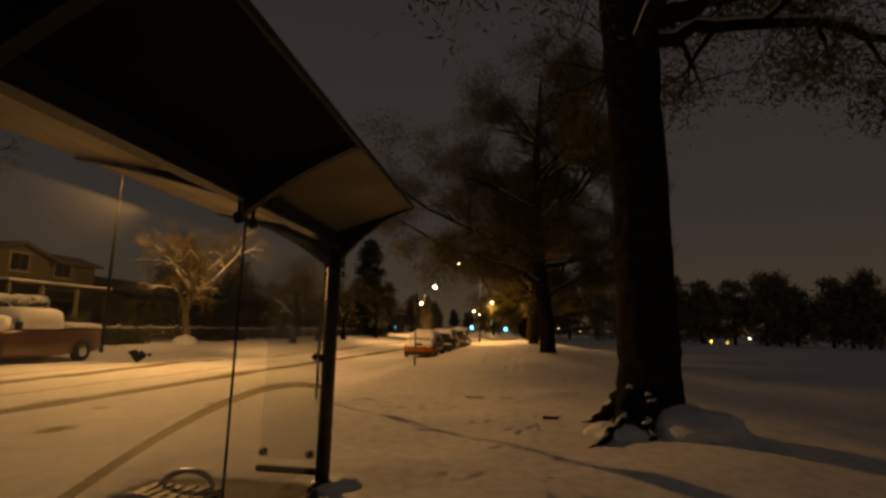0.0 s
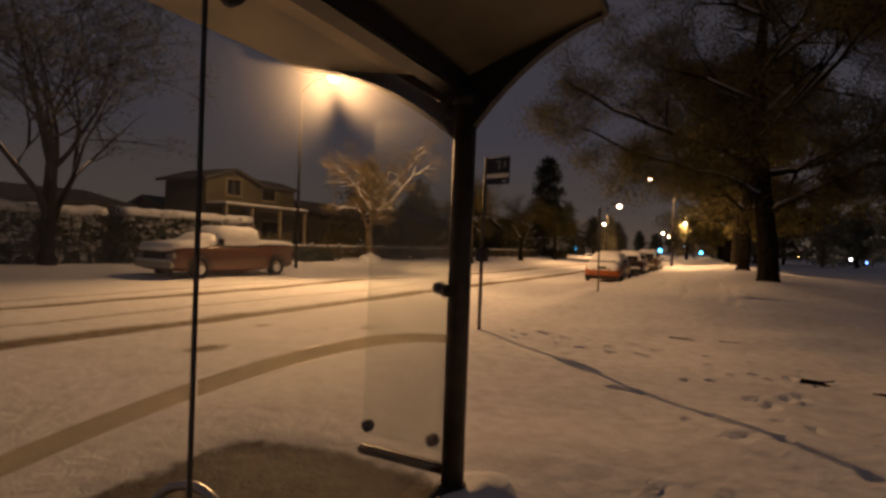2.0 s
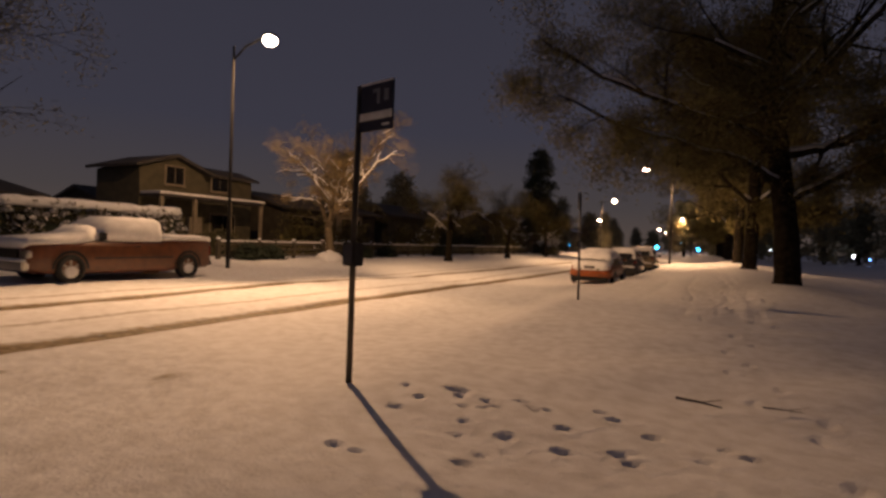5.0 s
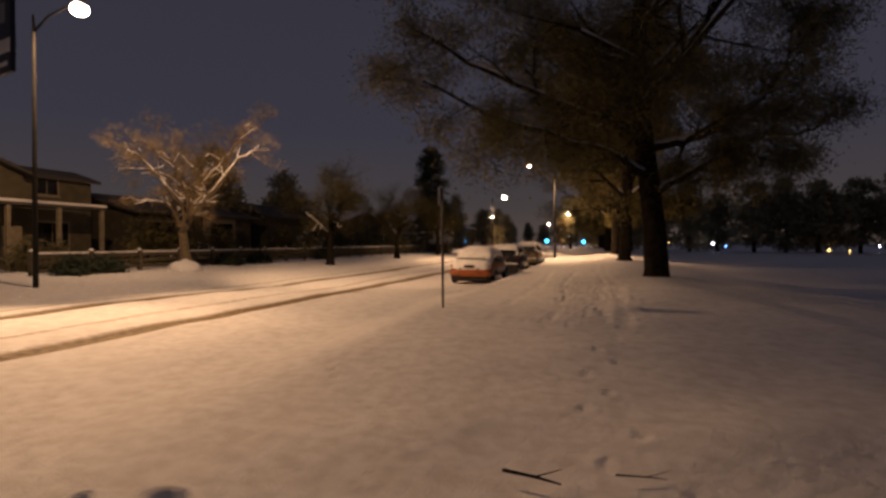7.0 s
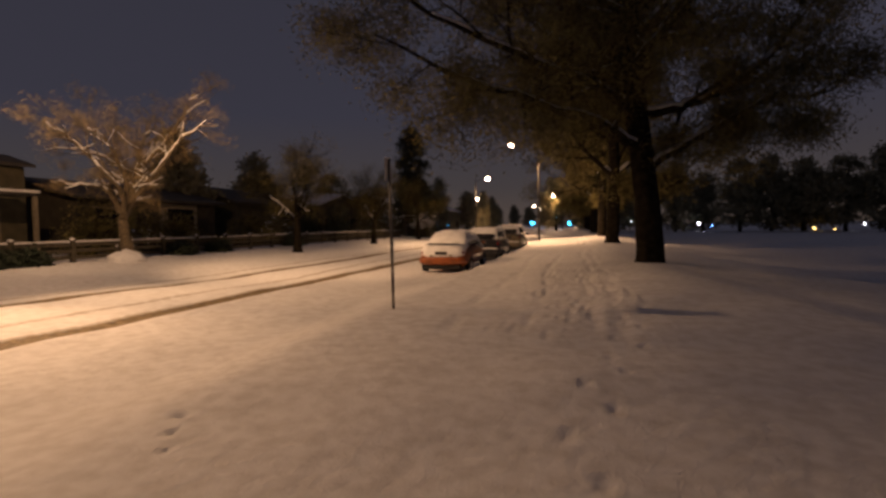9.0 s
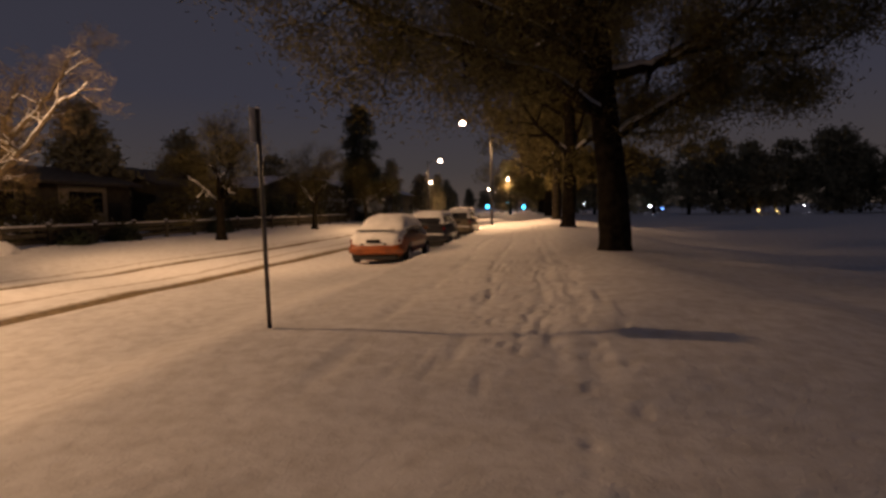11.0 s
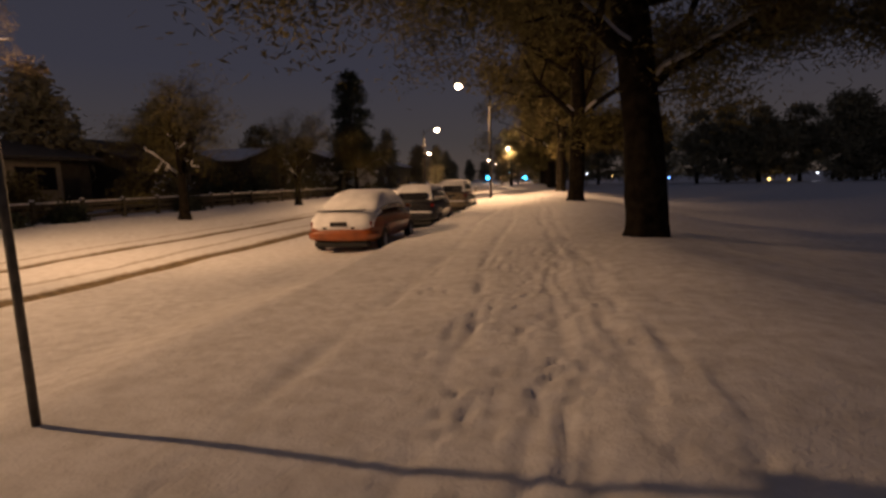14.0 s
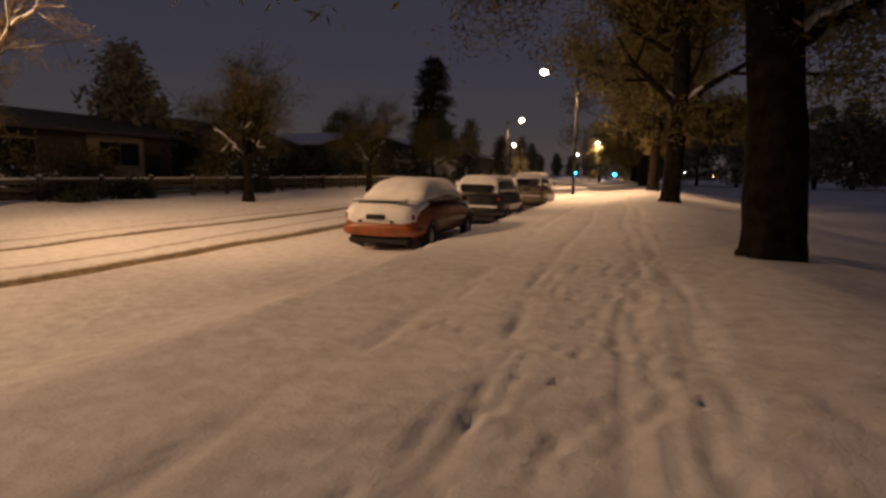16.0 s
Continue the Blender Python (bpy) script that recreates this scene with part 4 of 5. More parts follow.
bus_stop_sign()


def parking_sign(at, label, top=2.77, plate_h=0.42, plate_w=0.27, lean=0.0):
    s = thing("parking_sign", at, label, "sign")
    tube("pole", [(0, 0, -0.1), (lean * 0.5, 0, 1.3), (lean, 0, top)], 0.028, GREY_STEEL, s)
    p = part("plate", box((lean - 0.046, -plate_w / 2, top - plate_h), (lean - 0.03, plate_w / 2, top), 0.003), SIGN_WHITE, s, "pale sign plate")
    part("line", box((lean - 0.0495, -0.1, top - 0.16), (lean - 0.0465, 0.1, top - 0.1)), SIGN_DARK, p, "line of lettering too small to read")
    part("line", box((lean - 0.0495, -0.1, top - 0.3), (lean - 0.0465, 0.1, top - 0.24)), SIGN_DARK, p)
    part("cap", ball(0.03, (lean, 0, top)), SNOW, s)
    return s


parking_sign((-2.95, 19.05, floor_z(-2.95, 19.05) - 0.02), "parking sign on a thin galvanised pole at the kerb", lean=-0.04)


def street_lamp(at, head, label, wood=False, lit=LENS_ON, lens_r=0.2, pole_r=0.09):
    """Pole at its foot, arm to the head, cobra-head luminaire with a lit lens."""
    s = thing("street_lamp", at, label, "street lamp", "street lamps")
    hx, hy, hz = (head[i] - at[i] for i in range(3))
    sg = 1 if hx > 0 else -1
    tube("pole", [(0, 0, -0.2), (0, 0, hz * 0.5), (0, 0, hz + 0.05)], [pole_r * 1.3, pole_r, pole_r * 0.7], POLE_WOOD if wood else SHADED_POLE, s)
    tube("arm", [(0, 0, hz - 0.5), (hx * 0.35, hy * 0.35, hz - 0.05), (hx * 0.75, hy * 0.75, hz + 0.12), (hx - 0.2 * sg, hy, hz + 0.12)], 0.04, POLE_WOOD, s)
    bm = bmesh.new()
    bmesh.ops.create_uvsphere(bm, u_segments=14, v_segments=8, radius=1, matrix=Matrix.Translation((hx, hy, hz + 0.12)) @ Matrix.Diagonal((0.36, 0.17, 0.11, 1)))
    hd = part("head", bm, GREY_STEEL, s, "", True)
    # lens drawn oversized, so that its size stands in for the lamp's glare
    bm = bmesh.new()
    bmesh.ops.create_uvsphere(bm, u_segments=14, v_segments=8, radius=1, matrix=Matrix.Translation((hx + 0.06 * sg, hy, hz)) @ Matrix.Diagonal((lens_r, lens_r * 0.9, lens_r * 0.75, 1)))
    ln = part("lens", bm, lit, hd, "glowing lens, enlarged to stand for its glare", True)
    ln.visible_shadow = False
    part("snow", ball(1.0, (0, 0, 0), 1.0), SNOW, hd).matrix_local = Matrix.Translation((hx, hy, hz + 0.21)) @ Matrix.Diagonal((0.3, 0.13, 0.05, 1))
    return s


street_lamp((-17.4, 20.55, 0.1), LAMP_A, "wooden street lamp pole with a lit lamp on an arm", True, LENS_ON, 0.28, 0.065)
street_lamp((-2.95, 58.47, 0.1), LAMP_B, "steel street lamp at the kerb, lit", False, LENS_ON, 0.27)
street_lamp((-15.2, 92.5, 0.0), LAMP_C, "steel street lamp on the far pavement, lit", False, LENS_ON, 0.32)
street_lamp((-2.95, 148.5, 0.0), LAMP_D, "distant steel street lamp, lit", False, LENS_ON, 0.45)
street_lamp((-28.9, 157.0, 0.0), LAMP_E, "distant steel street lamp, lit", False, LENS_ON, 0.36)
street_lamp((-2.95, 215.0, 0.0), LAMP_F, "distant steel street lamp, lit", False, LENS_FAR, 0.45)
for lx, y in ((-16.0, 225.0), (-16.4, 268.0), (-7.0, 335.0)):
    street_lamp((lx - 1.9, y, 0.0), (lx, y, 9.0), "distant steel street lamp, lit", False, LENS_FAR, 0.45)


def traffic_signal(at, z, label, r=0.7):
    s = thing("traffic_signal", at, label, "traffic signal", "traffic signals at the crossing")
    tube("pole", [(0, 0, -0.2), (0, 0, z + 0.5)], 0.1, GREY_STEEL, s)
    h = part("housing", box((-0.25, -0.32, z - 0.8), (0.25, -0.1, z + 0.8), 0.03), DARK_STEEL, s)
    # ball far larger than a lens: the signal's glow is put into its size
    part("lens", ball(r, (0, -r, z - 0.45), 1.0), SIGNAL_BLUE, h, "blue-green signal lens, oversized to stand for its glow", True)
    return s


for sx, sz, sr in ((-17.8, 2.2, 0.75), (-8.0, 4.4, 1.0), (-2.4, 1.8, 0.7)):
    traffic_signal((sx, 240.0, 0.0), sz + 0.45, "distant traffic signal showing a blue-green light", sr)


# ---- hedges, fence ----
def hedge(y0, y1, x, top, seed):
    rng = random.Random(seed)
    t = thing("hedge", (x, (y0 + y1) / 2, 0.2), "clipped hedge under a thick cap of snow", "hedge", "hedge sections along the far pavement")
    L = y1 - y0
    part("core", box((-0.45, -L / 2, -0.3), (0.42, L / 2, top - 0.5), 0.12), NEEDLE, t)
    tips = []
    for k in range(int(L * 95)):
        yy = rng.uniform(-L / 2, L / 2)
        zz = rng.uniform(0, top - 0.35)
        tips.append((Vector((0.38, yy, zz)), Vector((0.55, yy + rng.gauss(0, 0.1), zz + rng.gauss(0, 0.1)))))
    v, f = foliage(rng, tips, 10, 0.05, 0.09)
    tagged(mesh_part("foliage", v, f, HEDGE_LEAF, t), kind="stuff")
    v, f = foliage(rng, [p for p in tips if rng.random() < 0.5 * (p[0].z / top) + 0.15], 12, 0.06, 0.11)
    tagged(mesh_part("caught_snow", v, f, SNOW, t, "snow caught in the leaves"), kind="stuff")
    bm = bmesh.new()
    n = int(L / 0.18)
    rows = []
    for i in range(n + 1):
        yy = -L / 2 + L * i / n
        h = top - 0.42 + 0.1 * noise.noise(Vector((yy * 0.8, seed, 0)))
        th = 0.3 + 0.08 * noise.noise(Vector((yy * 2.5, seed, 3)))
        drop = 0.1 * abs(noise.noise(Vector((yy * 3.5, seed, 7))))
        rows.append([bm.verts.new((xx, yy, zz)) for xx, zz in ((-0.5, h - 0.1), (-0.45, h + th * 0.7), (0, h + th), (0.45, h + th * 0.75), (0.6, h - 0.02 - drop), (0.35, h - 0.08))])
    for a, b in zip(rows, rows[1:]):
        for j in range(6):
            bm.faces.new((a[j], a[(j + 1) % 6], b[(j + 1) % 6], b[j]))
    bm.faces.new(rows[0])
    bm.faces.new(rows[-1])
    bmesh.ops.recalc_face_normals(bm, faces=bm.faces)
    part("snow_cap", bm, SNOW, t, "thick snow cap", True)
    return t


hedge(2.0, 13.4, -20.9, 2.35, 2)
hedge(14.1, 20.6, -20.9, 2.45, 4)


def fence(y0, y1, x):
    t = thing("fence", (x, y0, 0.18), "low weathered wooden fence with snow along its rails", "fence")
    L = y1 - y0
    n = int(L / 2.4)
    rng = random.Random(9)
    for i in range(n + 1):
        y = i * L / n
        p = part("post", box((-0.09, y - 0.09, -0.2), (0.09, y + 0.09, 1.02 + rng.uniform(-0.03, 0.05)), 0.012), FENCE_WOOD, t)
        part("snow", ball(0.1, (0, y, 1.05), 0.6, 10), SNOW, p, "", True)
    for i in range(n):
        a, b = i * L / n + 0.095, (i + 1) * L / n - 0.095
        for z in (0.25, 0.55, 0.82):
            s = rng.uniform(-0.02, 0.02)
            r = part("rail", box((-0.03, a, z - 0.08 + s), (0.03, b, z + 0.08 + s), 0.006), FENCE_WOOD, t)
        part("snow", box((-0.055, a, 0.905), (0.055, b, 0.99 + s), 0.03), SNOW, r, "snow lying on the top rail")
    return t


fence(22.6, 70.0, -20.4)


# ---- houses ----
def window(h, y0, y1, z0, z1, x, bars=1):
    w = part("window", box((x, y0 - 0.08, z0 - 0.08), (x + 0.05, y1 + 0.08, z1 + 0.08), 0.008), TRIM, h)
    n = bars + 1
    for i in range(n):
        a, b = y0 + (y1 - y0) * i / n + 0.02, y0 + (y1 - y0) * (i + 1) / n - 0.02
        part("pane", box((x + 0.051, a, z0), (x + 0.062, b, z1)), DARK_PANE, w)
    part("sill", box((x + 0.051, y0 - 0.12, z0 - 0.14), (x + 0.16, y1 + 0.12, z0 - 0.082), 0.008), TRIM, w)
    return w


def gable_roof(h, x0, x1, y0, y1, eave, rise, over, along_y=True, snow=False):
    """A pitched roof with thickness; ridge along y or along x."""
    def slab(name, lift, thick, material, label=""):
        bm = bmesh.new()
        a0, a1, b0, b1 = x0 - over, x1 + over, y0 - over, y1 + over
        if along_y:
            mid = (a0 + a1) / 2
            prof = [(a0, eave), (mid, eave + rise), (a1, eave), (a1, eave + thick), (mid, eave + rise + thick * 1.1), (a0, eave + thick)]
            ends = [[bm.verts.new((x, y, z + lift)) for x, z in prof] for y in (b0, b1)]
        else:
            mid = (b0 + b1) / 2
            prof = [(b0, eave), (mid, eave + rise), (b1, eave), (b1, eave + thick), (mid, eave + rise + thick * 1.1), (b0, eave + thick)]
            ends = [[bm.verts.new((x, y, z + lift)) for y, z in prof] for x in (a0, a1)]
        for j in range(6):
            bm.faces.new((ends[0][j], ends[0][(j + 1) % 6], ends[1][(j + 1) % 6], ends[1][j]))
        for e_ in ends:
            bm.faces.new((e_[0], e_[1], e_[4], e_[5]))
            bm.faces.new((e_[1], e_[2], e_[3], e_[4]))
        bmesh.ops.recalc_face_normals(bm, faces=bm.faces)
        return part(name, bm, material, h, label)
    slab("roof", 0, 0.16, SHINGLE)
    if snow:
        slab("snow", 0.18, 0.12, SNOW, "snow on the roof")


def gable_wall(h, x0, x1, y0, y1, base, eave, rise, material, along_y):
    bm = bmesh.new()
    if along_y:
        mid = (x0 + x1) / 2
        prof = [(x0, base), (x1, base), (x1, eave), (mid, eave + rise * 0.97), (x0, eave)]
        ends = [[bm.verts.new((x, y, z)) for x, z in prof] for y in (y0, y1)]
    else:
        mid = (y0 + y1) / 2
        prof = [(y0, base), (y1, base), (y1, eave), (mid, eave + rise * 0.97), (y0, eave)]
        ends = [[bm.verts.new((x, y, z)) for y, z in prof] for x in (x0, x1)]
    for j in range(5):
        bm.faces.new((ends[0][j], ends[0][(j + 1) % 5], ends[1][(j + 1) % 5], ends[1][j]))
    for e_ in ends:
        bm.faces.new(e_)
    bmesh.ops.recalc_face_normals(bm, faces=bm.faces)
    return part("wall", bm, material, h)


def porch(h, x, y0, y1, z, depth, posts):
    part("porch_roof", box((x, y0, z), (x + depth, y1, z + 0.14), 0.02), SHINGLE, h)
    part("snow", box((x, y0, z + 0.145), (x + depth + 0.05, y1, z + 0.27), 0.05), SNOW, h, "snow on the porch roof")
    for y in posts:
        part("porch_post", box((x + depth - 0.25, y - 0.09, -0.3), (x + depth - 0.07, y + 0.09, z), 0.01), TRIM, h)


h1 = thing("house", (-27, 0, 0.3), "two-storey house with a porch, dark and unlit", "house")
gable_wall(h1, -3.8, 0, 23.0, 27.0, -0.4, 4.55, 0.8, SIDING, False)
gable_roof(h1, -3.8, 0, 23.0, 27.0, 4.55, 0.8, 0.4, False)
gable_wall(h1, -3.8, -0.6, 27.0, 31.2, -0.4, 4.6, 0.6, SIDING, True)
gable_roof(h1, -3.8, -0.6, 27.45, 31.2, 4.6, 0.6, 0.35, True)
gable_wall(h1, -9.0, -3.85, 23.6, 30.0, -0.4, 2.7, 0.9, STUCCO, True)
gable_roof(h1, -9.0, -4.3, 23.6, 30.0, 2.7, 0.9, 0.3, True)
window(h1, 24.5, 25.6, 3.85, 4.8, 0.002)
window(h1, 28.0, 29.2, 3.8, 4.6, -0.598)
porch(h1, 0.03, 23.0, 30.2, 3.0, 1.7, (23.2, 25.2, 27.6, 30.0))
window(h1, 23.5, 24.8, 0.9, 2.3, 0.002)
window(h1, 28.0, 29.8, 0.9, 2.3, -0.598)
d1 = part("door", box((0.002, 25.95, -0.1), (0.06, 26.9, 2.05), 0.01), TRIM, h1)
part("handle", ball(0.04, (0.09, 26.05, 1.0)), BRIGHT_STEEL, d1)

h2 = thing("house", (-27, 0, 0.3), "single-storey house with a low roof and a deep porch", "house")
gable_wall(h2, -8, 0, 33.5, 45.2, -0.4, 3.1, 1.2, STUCCO, True)
gable_roof(h2, -8, 0, 33.5, 45.2, 3.1, 1.2, 0.6, True)
window(h2, 40.2, 42.7, 1.4, 2.7, 0.082)
window(h2, 34.6, 36.9, 1.2, 2.6, 0.002)
d2 = part("door", box((0.002, 43.3, -0.1), (0.06, 44.3, 2.05), 0.01), DARK_STEEL, h2)
part("handle", ball(0.04, (0.09, 43.4, 1.0)), BRIGHT_STEEL, d2)
# street light on this stretch of wall is put into a paler panel
part("lamplit_panel", box((0.002, 39.6, 0.2), (0.08, 43.1, 3.05), 0.01), TRIM, h2, "panel round the window, paled to stand for lamplight")

h3 = thing("house", (-28, 0, 0.3), "low house with a long dark roof behind the hedge", "house")
gable_wall(h3, -9, 0, 4.0, 18.6, -0.4, 2.5, 0.9, STUCCO, True)
gable_roof(h3, -9, 0, 4.0, 18.6, 2.5, 0.9, 0.5, True)
window(h3, 8.0, 10.0, 0.9, 2.0, 0.002)
for k, (y0, y1, ev) in enumerate(((49, 60, 3.4), (64, 76, 3.6), (88, 101, 4.6), (106, 119, 4.0), (124, 138, 4.4))):
    hk = thing("house", (-28, 0, 0.3), "dark house standing behind trees and shrubs", "house", "houses along the far side")
    gable_wall(hk, -8, 0, y0, y1, -0.4, ev, 1.5, (SIDING, STUCCO)[k % 2], k % 2 == 0)
    gable_roof(hk, -8, 0, y0, y1, ev, 1.5, 0.5, k % 2 == 0, snow=k > 0)
    window(hk, y0 + 1.5, y0 + 3.3, 1.0, 2.4, 0.002)
    window(hk, y1 - 3.6, y1 - 1.6, 1.0, 2.4, 0.002)
hs = thing("garage", (-19.5, 70.5, 0.1), "small garage with snow on its flat roof", "garage")
part("wall", box((-2.0, 4.0, -0.2), (1.2, 8.0, 2.5), 0.02), TRIM, hs)
part("roof", box((-2.2, 3.8, 2.5), (1.4, 8.2, 2.66), 0.03), SHINGLE, hs)
part("snow", box((-2.2, 3.8, 2.665), (1.4, 8.2, 2.95), 0.1), SNOW, hs, "snow on the roof")
dg = part("door", box((-1.4, 3.94, -0.1), (0.7, 3.995, 2.0), 0.01), SIDING, hs)


# ---- vehicles ----
def loft(stations, ring, closed_ends=True):
    """Rings of points, one a station along y, joined into a shell."""
    bm = bmesh.new()
    rows = [[bm.verts.new(p) for p in ring(*s)] for s in stations]
    n = len(rows[0])
    for a, b in zip(rows, rows[1:]):
        for j in range(n):
            bm.faces.new((a[j], a[(j + 1) % n], b[(j + 1) % n], b[j]))
    if closed_ends:
        bm.faces.new(rows[0])
        bm.faces.new(rows[-1])
    bmesh.ops.recalc_face_normals(bm, faces=bm.faces)
    return bm


def body_ring(y, z0, z1, w0, w1, n=20, power=3.2):
    """Rounded box section: floor z0, top z1, half widths w0 low and w1 high."""
    pts = []
    for k in range(n):
        a = 2 * math.pi * k / n
        c, s = math.cos(a), math.sin(a)
        cx = math.copysign(abs(c) ** (2 / power), c)
        sz = math.copysign(abs(s) ** (2 / power), s)
        k2 = (sz + 1) / 2
        pts.append((cx * (w0 * (1 - k2) + w1 * k2), y, (z0 + z1) / 2 + sz * (z1 - z0) / 2))
    return pts


def snow_shell(stations, seed, thick):
    bm = loft(stations, body_ring)
    for v in bm.verts:
        q = noise.noise(v.co * 2.2 + Vector((seed, 0, 0)))
        v.co.z += thick * 0.5 * q
        v.co.x += 0.02 * q
    return bm


def wheel(parent, x, y, r, side, width=0.22):
    bm = bmesh.new()
    turn = Euler((0, radians(90), 0)).to_matrix().to_4x4()
    prof = [(r * 0.62, -width / 2), (r * 0.93, -width / 2), (r, -width * 0.36), (r, width * 0.36), (r * 0.93, width / 2), (r * 0.62, width / 2)]
    n = 24
    rows = []
    for k in range(n):
        a = 2 * math.pi * k / n
        rows.append([bm.verts.new((x + q, y + p * math.cos(a), r + p * math.sin(a))) for p, q in prof])
    for k in range(n):
        a, b = rows[k], rows[(k + 1) % n]
        for j in range(6):
            bm.faces.new((a[j], a[(j + 1) % 6], b[(j + 1) % 6], b[j]))
    bmesh.ops.recalc_face_normals(bm, faces=bm.faces)
    w = part("wheel", bm, RUBBER, parent, "", True)
    bm = bmesh.new()
    bmesh.ops.create_cone(bm, cap_ends=True, segments=24, radius1=r * 0.62, radius2=r * 0.62, depth=width * 0.6, matrix=Matrix.Translation((x, y, r)) @ turn)
    for k in range(6):
        a = 2 * math.pi * k / 6
        m = Matrix.Translation((x + side * width * 0.32, y, r)) @ Euler((a, 0, 0)).to_matrix().to_4x4() @ Matrix.Translation((0, 0, r * 0.33)) @ Matrix.Diagonal((0.03, 0.07, r * 0.5, 1))
        bmesh.ops.create_cube(bm, size=1, matrix=m)
    part("rim", bm, RIM, w)
    bm = ball(1.0, (0, 0, 0), 1.0, 12)
    bmesh.ops.transform(bm, verts=bm.verts, matrix=Matrix.Translation((x + side * width * 0.34, y + 0.03, r * 0.82)) @ Matrix.Diagonal((0.04, r * 0.5, r * 0.4, 1)))
    part("snow", bm, SNOW, w, "snow packed into the wheel", True)
    return w


def arch(parent, x, y, r, side):
    """Dark wheel arch liner, proud of the flank."""
    v, f = [], []
    n = 14
    for k in range(n + 1):
        a = math.pi * k / n
        for rr_, dx in ((r * 1.08, 0.006), (r * 1.24, 0.012)):
            v.append((x + side * dx, y + rr_ * math.cos(a), r + rr_ * math.sin(a)))
    for k in range(n):
        f.append((2 * k, 2 * k + 1, 2 * k + 3, 2 * k + 2))
    bm = bmesh.new()
    vs = [bm.verts.new(p) for p in v] + [bm.verts.new((p[0] - side * 0.08, p[1], p[2])) for p in v]
    m = len(v)
    for q in f:
        bm.faces.new([vs[i] for i in q])
        bm.faces.new([vs[i + m] for i in reversed(q)])
    bmesh.ops.recalc_face_normals(bm, faces=bm.faces)
    part("wheel_arch", bm, RUBBER, parent)


def pickup(at):
    """Nose towards -y; x is across, the flank on +x is seen."""
    c = thing("pickup_truck", at, "dark red pickup truck buried under thick snow at the far kerb", "truck")
    L = 6.3
    z0 = 0.5
    st = [(-3.15, z0, 1.08, 0.9, 0.86, 28, 6), (-3.05, z0 - 0.15, 1.18, 0.97, 0.94, 28, 6), (-2.6, z0 - 0.22, 1.22, 0.99, 0.97, 28, 7), (-1.45, z0 - 0.25, 1.25, 0.99, 0.98, 28, 7),
          (1.05, z0 - 0.25, 1.27, 0.99, 0.98, 28, 7), (1.15, z0 - 0.25, 1.34, 0.99, 0.98, 28, 8), (3.0, z0 - 0.15, 1.36, 0.99, 0.98, 28, 8), (3.1, z0 - 0.05, 1.33, 0.96, 0.96, 28, 8)]
    part("body", loft(st, body_ring), RED_PAINT, c, "dark red painted body", True)
    cab = [(-1.6, 1.2, 1.3, 0.9, 0.86, 24, 5), (-0.7, 1.2, 1.84, 0.93, 0.78, 24, 5), (-0.45, 1.2, 1.9, 0.93, 0.76, 24, 5), (0.8, 1.2, 1.9, 0.93, 0.76, 24, 5), (1.0, 1.2, 1.86, 0.91, 0.78, 24, 5), (1.06, 1.2, 1.35, 0.9, 0.84, 24, 5)]
    part("cab", loft(cab, body_ring), CAR_GLASS, c, "cab with frosted windows", True)
    s1 = [(-1.45, 1.22, 1.5, 0.93, 0.82, 24, 5), (-0.8, 1.2, 1.9, 0.97, 0.8, 24, 5), (-0.5, 1.2, 2.0, 0.985, 0.82, 24, 6), (0.9, 1.2, 2.03, 0.985, 0.82, 24, 6), (1.06, 1.2, 1.96, 0.96, 0.8, 24, 6)]
    part("snow", snow_shell(s1, 2, 0.07), SNOW, c, "thick snow over the cab roof and windows", True)
    s2 = [(-3.17, 1.0, 1.2, 0.88, 0.78, 24, 5), (-3.05, 1.08, 1.32, 0.98, 0.88, 24, 5), (-2.2, 1.12, 1.38, 1.0, 0.92, 24, 5), (-1.75, 1.14, 1.42, 1.0, 0.9, 24, 5), (-1.5, 1.16, 1.52, 0.96, 0.86, 24, 5), (-1.2, 1.22, 1.72, 0.95, 0.82, 24, 5)]
    part("snow", snow_shell(s2, 5, 0.07), SNOW, c, "thick snow on the bonnet and windscreen", True)
    s3 = [(1.08, 1.28, 1.46, 1.0, 0.94, 24, 6), (1.6, 1.3, 1.5, 1.01, 0.96, 24, 6), (2.6, 1.3, 1.5, 1.01, 0.96, 24, 6), (3.1, 1.26, 1.46, 0.98, 0.92, 24, 6)]
    part("snow", snow_shell(s3, 8, 0.05), SNOW, c, "snow filling the load bed", True)
    for y, sd in ((-2.0, 1), (2.1, 1), (-2.0, -1), (2.1, -1)):
        wheel(c, sd * 0.9, y, 0.43, sd, 0.26)
        arch(c, sd * 1.0, y, 0.43, sd)
    part("front_bumper", box((-0.95, -3.28, 0.42), (0.95, -3.05, 0.66), 0.05), CHROME, c, "dull chrome bumper")
    bm = box((-0.9, -3.31, 0.64), (0.9, -3.1, 0.73), 0.035)
    part("snow", bm, SNOW, c, "snow on the front bumper", True)
    part("grille", box((-0.55, -3.2, 0.7), (0.55, -3.12, 0.98), 0.02), DARK_STEEL, c)
    for x in (-0.78, 0.78):
        part("headlight", box((x - 0.18, -3.18, 0.74), (x + 0.18, -3.0, 0.96), 0.03), CHROME, c, "unlit headlight")
        part("tail_light", box((x * 1.17 - 0.07, 3.0, 0.8), (x * 1.17 + 0.07, 3.1, 1.15), 0.02), TAIL_RED, c, "red tail light")
    part("rear_bumper", box((-0.92, 3.04, 0.44), (0.92, 3.24, 0.62), 0.04), DARK_STEEL, c)
